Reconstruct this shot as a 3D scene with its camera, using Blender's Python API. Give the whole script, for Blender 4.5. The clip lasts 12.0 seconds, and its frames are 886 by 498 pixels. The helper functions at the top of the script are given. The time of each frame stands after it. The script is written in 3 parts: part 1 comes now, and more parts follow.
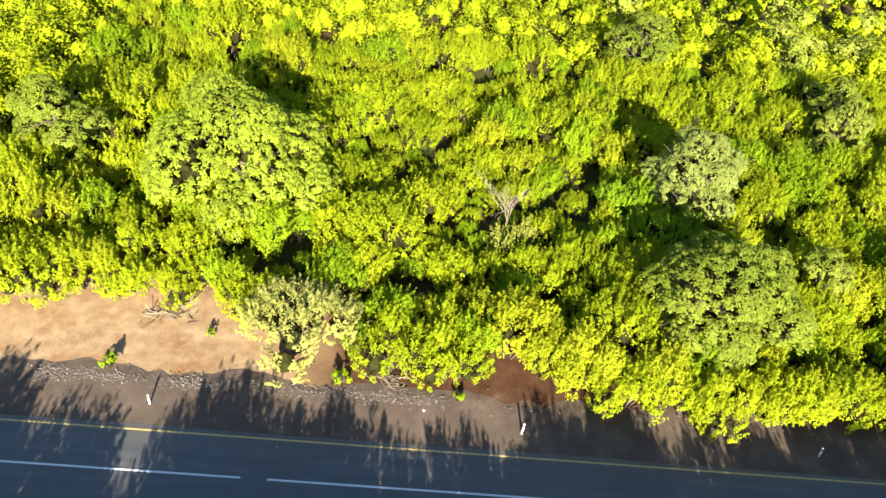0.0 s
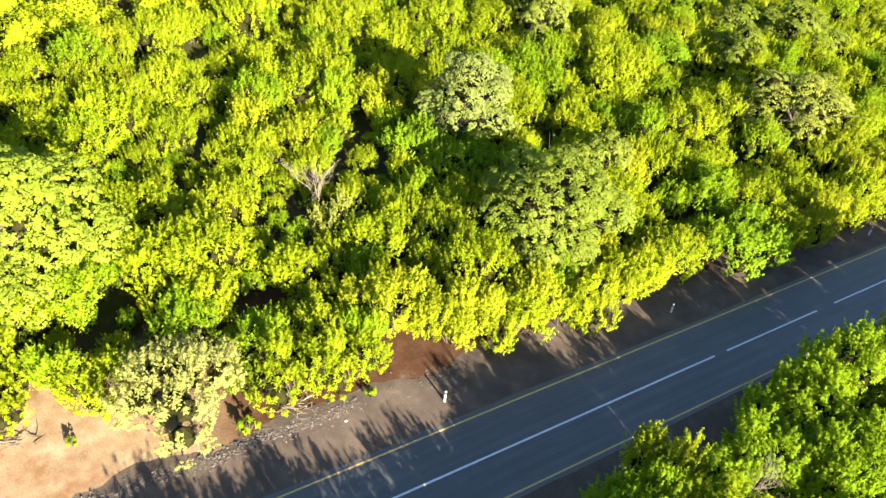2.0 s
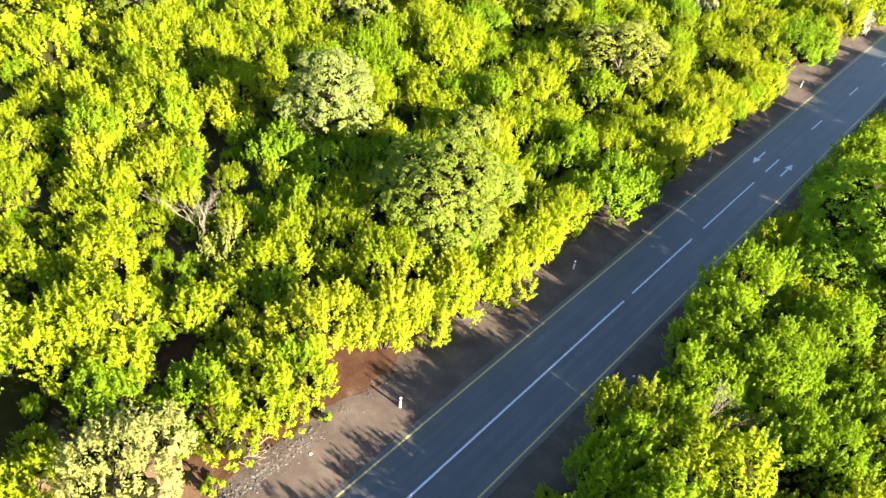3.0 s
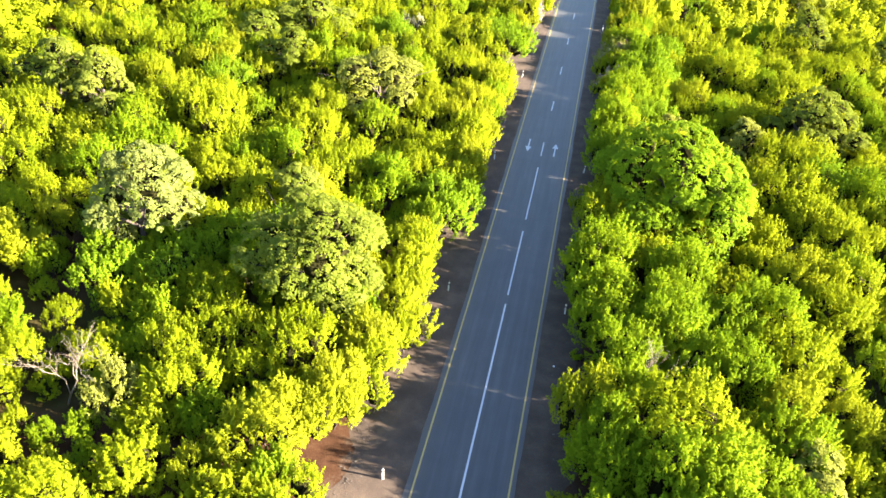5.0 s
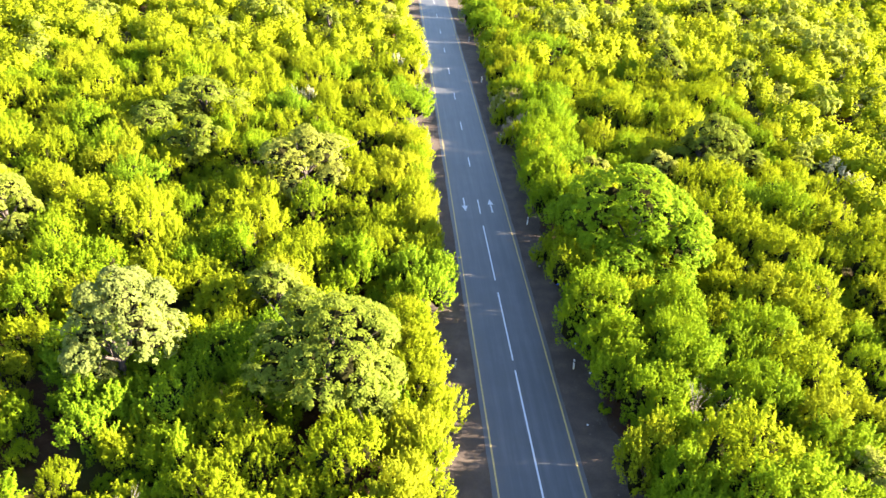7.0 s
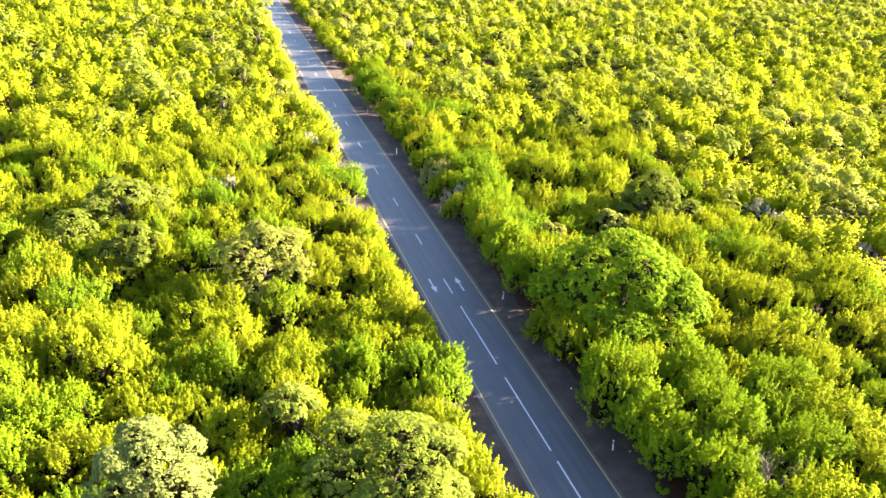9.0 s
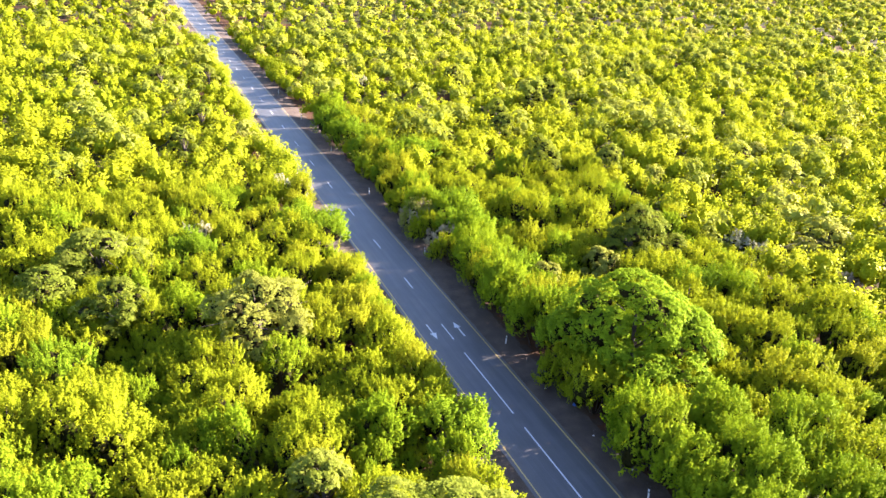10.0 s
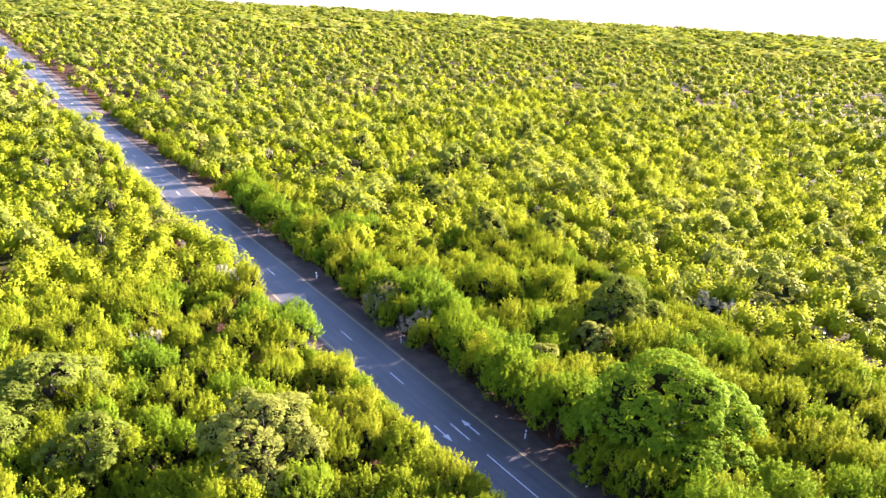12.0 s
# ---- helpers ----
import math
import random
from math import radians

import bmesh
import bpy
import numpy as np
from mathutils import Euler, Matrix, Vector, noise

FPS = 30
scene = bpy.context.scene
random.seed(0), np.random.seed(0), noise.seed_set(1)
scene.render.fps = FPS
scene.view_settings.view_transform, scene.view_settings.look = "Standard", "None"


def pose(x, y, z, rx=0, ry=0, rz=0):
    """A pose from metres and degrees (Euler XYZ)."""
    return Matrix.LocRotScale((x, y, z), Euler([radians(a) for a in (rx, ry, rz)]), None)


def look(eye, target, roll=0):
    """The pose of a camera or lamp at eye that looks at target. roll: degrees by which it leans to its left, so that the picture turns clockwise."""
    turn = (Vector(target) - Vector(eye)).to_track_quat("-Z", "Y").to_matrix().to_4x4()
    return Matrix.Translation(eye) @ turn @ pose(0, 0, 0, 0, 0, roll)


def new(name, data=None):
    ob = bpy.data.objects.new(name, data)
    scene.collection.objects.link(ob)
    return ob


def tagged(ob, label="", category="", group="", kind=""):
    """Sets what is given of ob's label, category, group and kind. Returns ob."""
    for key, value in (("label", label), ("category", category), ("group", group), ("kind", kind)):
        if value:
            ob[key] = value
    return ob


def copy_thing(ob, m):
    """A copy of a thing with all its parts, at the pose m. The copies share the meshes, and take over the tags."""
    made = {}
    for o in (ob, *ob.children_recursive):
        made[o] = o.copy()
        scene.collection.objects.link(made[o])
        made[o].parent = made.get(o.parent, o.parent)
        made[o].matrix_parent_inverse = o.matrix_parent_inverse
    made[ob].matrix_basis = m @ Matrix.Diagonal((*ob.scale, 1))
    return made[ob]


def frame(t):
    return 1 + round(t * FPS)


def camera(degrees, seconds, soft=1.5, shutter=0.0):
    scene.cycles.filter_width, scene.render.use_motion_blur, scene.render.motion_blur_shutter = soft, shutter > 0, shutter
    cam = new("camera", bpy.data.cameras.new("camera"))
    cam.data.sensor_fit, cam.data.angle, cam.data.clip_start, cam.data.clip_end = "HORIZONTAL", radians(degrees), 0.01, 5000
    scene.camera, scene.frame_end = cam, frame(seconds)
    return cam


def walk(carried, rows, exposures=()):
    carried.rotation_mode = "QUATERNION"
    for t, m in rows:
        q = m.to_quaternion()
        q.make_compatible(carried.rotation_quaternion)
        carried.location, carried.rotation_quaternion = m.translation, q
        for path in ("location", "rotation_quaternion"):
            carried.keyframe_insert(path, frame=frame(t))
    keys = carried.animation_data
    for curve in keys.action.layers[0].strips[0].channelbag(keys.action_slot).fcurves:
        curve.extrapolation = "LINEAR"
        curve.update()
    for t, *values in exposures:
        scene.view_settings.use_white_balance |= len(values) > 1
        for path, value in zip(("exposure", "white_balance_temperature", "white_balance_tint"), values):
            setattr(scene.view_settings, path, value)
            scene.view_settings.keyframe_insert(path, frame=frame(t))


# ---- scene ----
cam = camera(58.3, 12.0)
PATH = [
    (0, (29.963, 18.777, 40.876), (28.365, 18.93, 39.683), 8.6),
    (0.5, (28.646, 16.057, 40.933), (27.105, 16.397, 39.703), 8.4),
    (1, (27.103, 13.413, 40.981), (25.639, 13.933, 39.722), 8.0),
    (1.5, (25.221, 10.702, 41.054), (23.828, 11.392, 39.796), 7.8),
    (2, (22.817, 7.787, 41.116), (21.543, 8.686, 39.864), 7.5),
    (2.5, (19.876, 5.144, 41.144), (18.763, 6.238, 39.893), 7.3),
    (3, (16.569, 2.609, 41.154), (15.639, 3.863, 39.904), 7.1),
    (3.2, (15.179, 1.768, 41.154), (14.315, 3.069, 39.905), 7.0),
    (4.8, (3.564, -3.261, 41.147), (3.257, -1.65, 40.002), 6.3),
    (5, (2.082, -3.623, 41.145), (1.84, -1.99, 40.017), 6.2),
    (5.5, (-1.625, -3.924, 41.107), (-1.766, -2.258, 40.01), 6.1),
    (6, (-5.19, -3.678, 41.068), (-5.244, -1.985, 40.004), 5.6),
    (6.5, (-8.582, -2.944, 41.083), (-8.528, -1.231, 40.052), 5.1),
    (7, (-11.994, -1.886, 41.084), (-11.82, -0.159, 40.091), 4.5),
    (7.5, (-15.282, -0.624, 41.069), (-15.003, 1.11, 40.113), 4.3),
    (7.7, (-16.554, 0.044, 41.072), (-16.234, 1.78, 40.133), 3.7),
    (9.5, (-27.822, 7.807, 41.046), (-27.182, 9.521, 40.238), 3.8),
    (10, (-30.732, 10.49, 41.065), (-30.006, 12.188, 40.297), 3.7),
    (10.5, (-33.441, 13.42, 41.079), (-32.631, 15.096, 40.346), 3.6),
    (11, (-35.965, 16.615, 41.129), (-35.072, 18.265, 40.437), 3.4),
    (11.5, (-38.279, 19.926, 41.197), (-37.307, 21.545, 40.54), 3.3),
    (12, (-40.512, 23.382, 41.244), (-39.46, 24.968, 40.629), 3.2),
]
walk(cam, [(t, look(eye, target, roll)) for t, eye, target, roll in PATH],
     exposures=[(0, 3.2, 6400, 9), (2.5, 3.6, 6400, 11), (5.5, 4.14, 6650, 16), (8.5, 4.2, 6650, 20), (12, 3.88, 6000, 37)])

# ---- light ----
SUN_ELEVATION, SUN_AZIMUTH = 20.0, 89.0          # azimuth clockwise from the road's far end
world = bpy.data.worlds.new("sky")
scene.world = world
world.use_nodes = True
wn = world.node_tree.nodes
sky = wn.new("ShaderNodeTexSky")
sky.sky_type = "NISHITA"
sky.sun_disc = False
sky.sun_elevation, sky.sun_rotation = radians(SUN_ELEVATION), radians(SUN_AZIMUTH)
sky.air_density, sky.dust_density, sky.ozone_density = 1.0, 0.4, 2.5
wn["Background"].inputs["Strength"].default_value = 0.05
world.node_tree.links.new(sky.outputs[0], wn["Background"].inputs[0])

sun_data = bpy.data.lights.new("sun", "SUN")
sun_data.energy, sun_data.angle, sun_data.color = 4.4, radians(0.6), (1.0, 0.91, 0.74)
sun = new("sun", sun_data)
sa, se = radians(SUN_AZIMUTH), radians(SUN_ELEVATION)
sun.matrix_world = look((math.sin(sa) * math.cos(se) * 60, math.cos(sa) * math.cos(se) * 60, math.sin(se) * 60), (0, 0, 0))


# ---- materials ----
def material(name):
    m = bpy.data.materials.new(name)
    m.use_nodes = True
    m.node_tree.nodes.clear()
    return m, m.node_tree.nodes, m.node_tree.links


def ramp(nodes, stops):
    r = nodes.new("ShaderNodeValToRGB")
    while len(r.color_ramp.elements) < len(stops):
        r.color_ramp.elements.new(0.5)
    for e, (p, c) in zip(r.color_ramp.elements, stops):
        e.position, e.color = p, (*c, 1)
    return r


def mixed(nodes, links, fac, a, b, blend="MIX"):
    m = nodes.new("ShaderNodeMix")
    m.data_type, m.blend_type = "RGBA", blend
    for socket, v in ((m.inputs[0], fac), (m.inputs[6], a), (m.inputs[7], b)):
        if isinstance(v, (int, float)):
            socket.default_value = v
        elif isinstance(v, tuple):
            socket.default_value = (*v, 1)
        else:
            links.new(v, socket)
    return m.outputs[2]


def math_node(nodes, links, op, a, b=0.0, c=0.0, clamp=False):
    m = nodes.new("ShaderNodeMath")
    m.operation, m.use_clamp = op, clamp
    for socket, v in zip(m.inputs, (a, b, c)):
        if isinstance(v, (int, float)):
            socket.default_value = v
        else:
            links.new(v, socket)
    return m.outputs[0]


def noise_node(nodes, links, vector, scale, detail=4.0, rough=0.6):
    n = nodes.new("ShaderNodeTexNoise")
    n.inputs["Scale"].default_value, n.inputs["Detail"].default_value, n.inputs["Roughness"].default_value = scale, detail, rough
    links.new(vector, n.inputs["Vector"])
    return n.outputs["Fac"]


def leaf_material(name, dark, mid, light, through_amount=0.45, spread=0.16, glow=(1.2, 1.1, 0.4)):
    """Leaves: colour by tree and by leaf, light passing through the blade, a faint waxy gloss."""
    m, n, l = material(name)
    out = n.new("ShaderNodeOutputMaterial")
    info, geo = n.new("ShaderNodeObjectInfo"), n.new("ShaderNodeNewGeometry")
    patch = noise_node(n, l, geo.outputs["Position"], spread, 3.0, 0.6)
    a = math_node(n, l, "MULTIPLY", geo.outputs["Random Per Island"], 0.18)
    b = math_node(n, l, "MULTIPLY_ADD", info.outputs["Random"], 0.36, a)
    tone = n.new("ShaderNodeAttribute")
    tone.attribute_name = "tone"
    c = math_node(n, l, "ADD", math_node(n, l, "MULTIPLY_ADD", patch, 0.75, b), tone.outputs["Fac"])
    d = math_node(n, l, "SUBTRACT", c, 0.14, clamp=True)
    col = ramp(n, [(0.0, dark), (0.5, mid), (1.0, light)])
    l.new(d, col.inputs[0])
    diff, trans, gloss = n.new("ShaderNodeBsdfDiffuse"), n.new("ShaderNodeBsdfTranslucent"), n.new("ShaderNodeBsdfGlossy")
    l.new(col.outputs[0], diff.inputs[0])
    l.new(mixed(n, l, 1.0, col.outputs[0], glow, "MULTIPLY"), trans.inputs[0])
    gloss.inputs["Roughness"].default_value = 0.5
    gloss.inputs["Color"].default_value = (0.95, 0.95, 0.7, 1)
    s1, s2 = n.new("ShaderNodeMixShader"), n.new("ShaderNodeMixShader")
    s1.inputs[0].default_value = through_amount
    wax = n.new("ShaderNodeFresnel")
    wax.inputs[0].default_value = 1.33
    l.new(math_node(n, l, "MULTIPLY", wax.outputs[0], 0.03), s2.inputs[0])
    l.new(diff.outputs[0], s1.inputs[1]), l.new(trans.outputs[0], s1.inputs[2])
    l.new(s1.outputs[0], s2.inputs[1]), l.new(gloss.outputs[0], s2.inputs[2])
    l.new(s2.outputs[0], out.inputs[0])
    return m


def rough_material(name, stops, scales=(0.6, 9.0), weights=(0.6, 0.4), rough=0.9, bump=0.3, bump_scale=25.0, metal=0.0, sheen=0.3):
    """Two scales of noise through a colour ramp, with fine relief."""
    m, n, l = material(name)
    out, p = n.new("ShaderNodeOutputMaterial"), n.new("ShaderNodeBsdfPrincipled")
    geo = n.new("ShaderNodeNewGeometry")
    big = noise_node(n, l, geo.outputs["Position"], scales[0])
    fine = noise_node(n, l, geo.outputs["Position"], scales[1], 6.0, 0.7)
    f = math_node(n, l, "MULTIPLY_ADD", big, weights[0], math_node(n, l, "MULTIPLY", fine, weights[1]))
    r = ramp(n, stops)
    l.new(f, r.inputs[0])
    l.new(r.outputs[0], p.inputs["Base Color"])
    p.inputs["Roughness"].default_value, p.inputs["Metallic"].default_value = rough, metal
    p.inputs["Specular IOR Level"].default_value = sheen
    b = n.new("ShaderNodeBump")
    b.inputs["Strength"].default_value, b.inputs["Distance"].default_value = bump, 0.05
    l.new(noise_node(n, l, geo.outputs["Position"], bump_scale, 5.0), b.inputs["Height"])
    l.new(b.outputs[0], p.inputs["Normal"])
    l.new(p.outputs[0], out.inputs[0])
    return m


SHRUB_LEAF = leaf_material("shrub_leaf", (0.108, 0.155, 0.00444), (0.206, 0.25, 0.00759), (0.235, 0.266, 0.00926), 0.47)
UPRIGHT_LEAF = leaf_material("upright_leaf", (0.0807, 0.144, 0.00444), (0.158, 0.232, 0.00759), (0.188, 0.25, 0.00926), 0.47)
YELLOW_LEAF = leaf_material("yellow_leaf", (0.134, 0.169, 0.00555), (0.219, 0.248, 0.00949), (0.246, 0.262, 0.0115), 0.47)
TREE_LEAF = leaf_material("tree_leaf", (0.0823, 0.117, 0.0102), (0.139, 0.175, 0.0197), (0.217, 0.245, 0.0391), 0.5)
GREEN_LEAF = leaf_material("green_leaf", (0.0685, 0.125, 0.00501), (0.13, 0.208, 0.00818), (0.156, 0.232, 0.0102), 0.42)
UMBRELLA_LEAF = leaf_material("umbrella_tree_leaf", (0.115, 0.158, 0.011), (0.172, 0.218, 0.018), (0.215, 0.258, 0.032), 0.47)
SILVER_LEAF = leaf_material("silver_tree_leaf", (0.104, 0.129, 0.0245), (0.153, 0.179, 0.0408), (0.204, 0.229, 0.0654), 0.42)
OLIVE_LEAF = leaf_material("olive_leaf", (0.128, 0.148, 0.019), (0.19, 0.203, 0.0317), (0.265, 0.269, 0.053), 0.35)
SAGE_LEAF = leaf_material("sage_leaf", (0.188, 0.194, 0.0438), (0.256, 0.256, 0.065), (0.331, 0.325, 0.0975), 0.4, glow=(1.15, 1.1, 0.6))
PALE_LEAF = leaf_material("pale_leaf", (0.209, 0.201, 0.107), (0.272, 0.258, 0.145), (0.341, 0.322, 0.201), 0.3, glow=(1, 1, 0.9))
PINK_LEAF = leaf_material("pink_seed_plume", (0.215, 0.164, 0.0949), (0.278, 0.218, 0.126), (0.336, 0.272, 0.169), 0.3, glow=(1, 1, 0.9))
BARK = rough_material("bark", [(0.3, (0.025, 0.018, 0.013)), (0.7, (0.08, 0.06, 0.046))], (2.0, 14.0), bump=0.8)
DEAD_WOOD = rough_material("dead_wood", [(0.3, (0.10, 0.075, 0.05)), (0.7, (0.19, 0.155, 0.11))], (2.0, 14.0), bump=0.6)
# near-black fill inside near crowns: shade between the leaves put into colour
CROWN_SHADE = rough_material("crown_inner_shade", [(0.35, (0.009, 0.009, 0.003)), (0.65, (0.022, 0.021, 0.007))], (2.0, 7.0), bump=0.8, bump_scale=6.0, sheen=0.0)
STONE = rough_material("rubble_stone", [(0.3, (0.026, 0.021, 0.018)), (0.52, (0.07, 0.058, 0.048)), (0.72, (0.18, 0.155, 0.13))], (3.0, 14.0), bump=0.5)


def ground_material():
    """Forest floor: dark litter and red-brown soil, dry grass; pale sand on the open verge beside the near road."""
    m, n, l = material("soil_and_litter")
    out, p = n.new("ShaderNodeOutputMaterial"), n.new("ShaderNodeBsdfPrincipled")
    geo, xyz = n.new("ShaderNodeNewGeometry"), n.new("ShaderNodeSeparateXYZ")
    pos = geo.outputs["Position"]
    l.new(pos, xyz.inputs[0])
    big, mid, fine = noise_node(n, l, pos, 0.05), noise_node(n, l, pos, 0.7), noise_node(n, l, pos, 11.0, 6.0, 0.7)
    f = math_node(n, l, "MULTIPLY_ADD", mid, 0.55, math_node(n, l, "MULTIPLY", fine, 0.45))
    litter = ramp(n, [(0.3, (0.02, 0.011, 0.006)), (0.5, (0.045, 0.021, 0.011)), (0.68, (0.075, 0.042, 0.022))])
    grass = ramp(n, [(0.3, (0.02, 0.024, 0.005)), (0.6, (0.035, 0.036, 0.009)), (0.75, (0.065, 0.052, 0.024))])
    sand = ramp(n, [(0.32, (0.11, 0.064, 0.034)), (0.5, (0.185, 0.121, 0.066)), (0.66, (0.25, 0.18, 0.108))])
    for r in (litter, grass, sand):
        l.new(f, r.inputs[0])
    # distant plain paled to beige, with the haze over it put into colour
    far_plain_haze = ramp_fac(n, l, math_node(n, l, "MULTIPLY_ADD", xyz.outputs[1], 0.5, xyz.outputs[0]), 1150.0, 1500.0)
    off_road = ramp_fac(n, l, math_node(n, l, "ABSOLUTE", xyz.outputs[0]), 14.0, 24.0)
    base = mixed(n, l, math_node(n, l, "MULTIPLY", ramp_fac(n, l, big, 0.38, 0.54), off_road), litter.outputs[0], grass.outputs[0])
    gravel = ramp(n, [(0.32, (0.028, 0.0192, 0.0132)), (0.5, (0.055, 0.038, 0.0265)), (0.68, (0.10, 0.071, 0.049))])
    l.new(f, gravel.inputs[0])
    gx = math_node(n, l, "MULTIPLY_ADD", math_node(n, l, "SUBTRACT", mid, 0.5), 6.0, xyz.outputs[0])
    base = mixed(n, l, math_node(n, l, "MULTIPLY", ramp_fac(n, l, gx, -8.2, -6.8), ramp_fac(n, l, gx, 7.6, 6.2)), base, gravel.outputs[0])
    wob = math_node(n, l, "MULTIPLY", math_node(n, l, "SUBTRACT", noise_node(n, l, pos, 0.35), 0.5), 7.0)
    sx = math_node(n, l, "ADD", xyz.outputs[0], wob)
    sy = math_node(n, l, "ADD", xyz.outputs[1], wob)
    inx = math_node(n, l, "MULTIPLY", ramp_fac(n, l, sx, -19.5, -16.0), ramp_fac(n, l, sx, 0.0, -3.0))
    open_verge = math_node(n, l, "MULTIPLY", inx, ramp_fac(n, l, sy, 18.0, 12.0))
    stain = ramp_fac(n, l, noise_node(n, l, pos, 0.28, 5.0, 0.65), 0.5, 0.68)
    sandy = mixed(n, l, stain, sand.outputs[0], mixed(n, l, fine, (0.10, 0.048, 0.02), (0.16, 0.085, 0.04)))
    l.new(mixed(n, l, far_plain_haze, mixed(n, l, open_verge, base, sandy), (0.27, 0.25, 0.20)), p.inputs["Base Color"])
    p.inputs["Roughness"].default_value, p.inputs["Specular IOR Level"].default_value = 0.95, 0.05
    b = n.new("ShaderNodeBump")
    b.inputs["Strength"].default_value, b.inputs["Distance"].default_value = 0.6, 0.08
    l.new(f, b.inputs["Height"])
    l.new(b.outputs[0], p.inputs["Normal"])
    l.new(p.outputs[0], out.inputs[0])
    return m


def ramp_fac(n, l, value, lo, hi):
    """0 at lo, 1 at hi, smooth between."""
    r = n.new("ShaderNodeMapRange")
    r.interpolation_type = "SMOOTHSTEP"
    flip = lo > hi
    r.inputs[1].default_value, r.inputs[2].default_value = min(lo, hi), max(lo, hi)
    r.inputs[3].default_value, r.inputs[4].default_value = (1, 0) if flip else (0, 1)
    l.new(value, r.inputs[0])
    return r.outputs[0]


def asphalt_material():
    """Worn asphalt: darker, tarry wheel tracks, dusty edges and mid-lane, fine chips."""
    m, n, l = material("worn_asphalt")
    out, p = n.new("ShaderNodeOutputMaterial"), n.new("ShaderNodeBsdfPrincipled")
    geo, xyz = n.new("ShaderNodeNewGeometry"), n.new("ShaderNodeSeparateXYZ")
    pos = geo.outputs["Position"]
    l.new(pos, xyz.inputs[0])
    stretch = n.new("ShaderNodeMapping")
    stretch.inputs["Scale"].default_value = (1.6, 0.06, 1.0)
    l.new(pos, stretch.inputs[0])
    streak = noise_node(n, l, stretch.outputs[0], 1.3, 4.0)
    fine = noise_node(n, l, pos, 30.0, 4.0, 0.8)
    blot = noise_node(n, l, pos, 0.4)
    f = math_node(n, l, "MULTIPLY_ADD", streak, 0.55, math_node(n, l, "MULTIPLY_ADD", fine, 0.2, math_node(n, l, "MULTIPLY", blot, 0.25)))
    r = ramp(n, [(0.33, (0.0225, 0.0225, 0.0222)), (0.5, (0.0355, 0.0353, 0.0342)), (0.66, (0.058, 0.0565, 0.054))])
    l.new(f, r.inputs[0])
    away = math_node(n, l, "ABSOLUTE", xyz.outputs[0])
    dusty = math_node(n, l, "MULTIPLY", ramp_fac(n, l, away, 1.9, 3.4), ramp_fac(n, l, noise_node(n, l, pos, 0.7), 0.3, 0.62))
    l.new(mixed(n, l, dusty, r.outputs[0], (0.05, 0.042, 0.034)), p.inputs["Base Color"])
    p.inputs["Roughness"].default_value = 0.52
    b = n.new("ShaderNodeBump")
    b.inputs["Strength"].default_value, b.inputs["Distance"].default_value = 0.3, 0.01
    l.new(fine, b.inputs["Height"])
    l.new(b.outputs[0], p.inputs["Normal"])
    l.new(p.outputs[0], out.inputs[0])
    return m


def worn_paint(name, colour, under, wear=0.36):
    """Road paint, chipped through to the asphalt."""
    m, n, l = material(name)
    out, p = n.new("ShaderNodeOutputMaterial"), n.new("ShaderNodeBsdfPrincipled")
    geo = n.new("ShaderNodeNewGeometry")
    f = math_node(n, l, "MULTIPLY_ADD", noise_node(n, l, geo.outputs["Position"], 12.0, 5.0, 0.75), 0.6,
                  math_node(n, l, "MULTIPLY", noise_node(n, l, geo.outputs["Position"], 0.9), 0.4))
    l.new(mixed(n, l, ramp_fac(n, l, f, wear, wear + 0.08), under, colour), p.inputs["Base Color"])
    p.inputs["Roughness"].default_value = 0.7
    l.new(p.outputs[0], out.inputs[0])
    return m


GROUND = ground_material()
ASPHALT = asphalt_material()
SHOULDER = rough_material("packed_gravel", [(0.32, (0.028, 0.0192, 0.0132)), (0.5, (0.055, 0.038, 0.0265)), (0.68, (0.10, 0.071, 0.049))], (0.5, 13.0), (0.5, 0.5), bump=0.6, bump_scale=18.0)
YELLOW_PAINT = worn_paint("worn_yellow_paint", (0.30, 0.218, 0.068), (0.08, 0.066, 0.046), 0.34)
WHITE_PAINT = worn_paint("worn_white_paint", (0.38, 0.38, 0.38), (0.065, 0.065, 0.068), 0.30)
POST_WHITE = rough_material("post_white", [(0.3, (0.42, 0.41, 0.39)), (0.7, (0.6, 0.59, 0.57))], (3.0, 30.0), rough=0.5, bump=0.05)
POST_BLACK = rough_material("post_black", [(0.3, (0.02, 0.02, 0.02)), (0.7, (0.05, 0.05, 0.05))], (3.0, 30.0), rough=0.5, bump=0.05)


# ---- mesh helpers ----
def mesh_of(name, verts, faces, mat, smooth=False):
    me = bpy.data.meshes.new(name)
    me.from_pydata([tuple(v) for v in verts], [], faces)
    me.materials.append(mat)
    if smooth:
        me.shade_smooth()
    return me


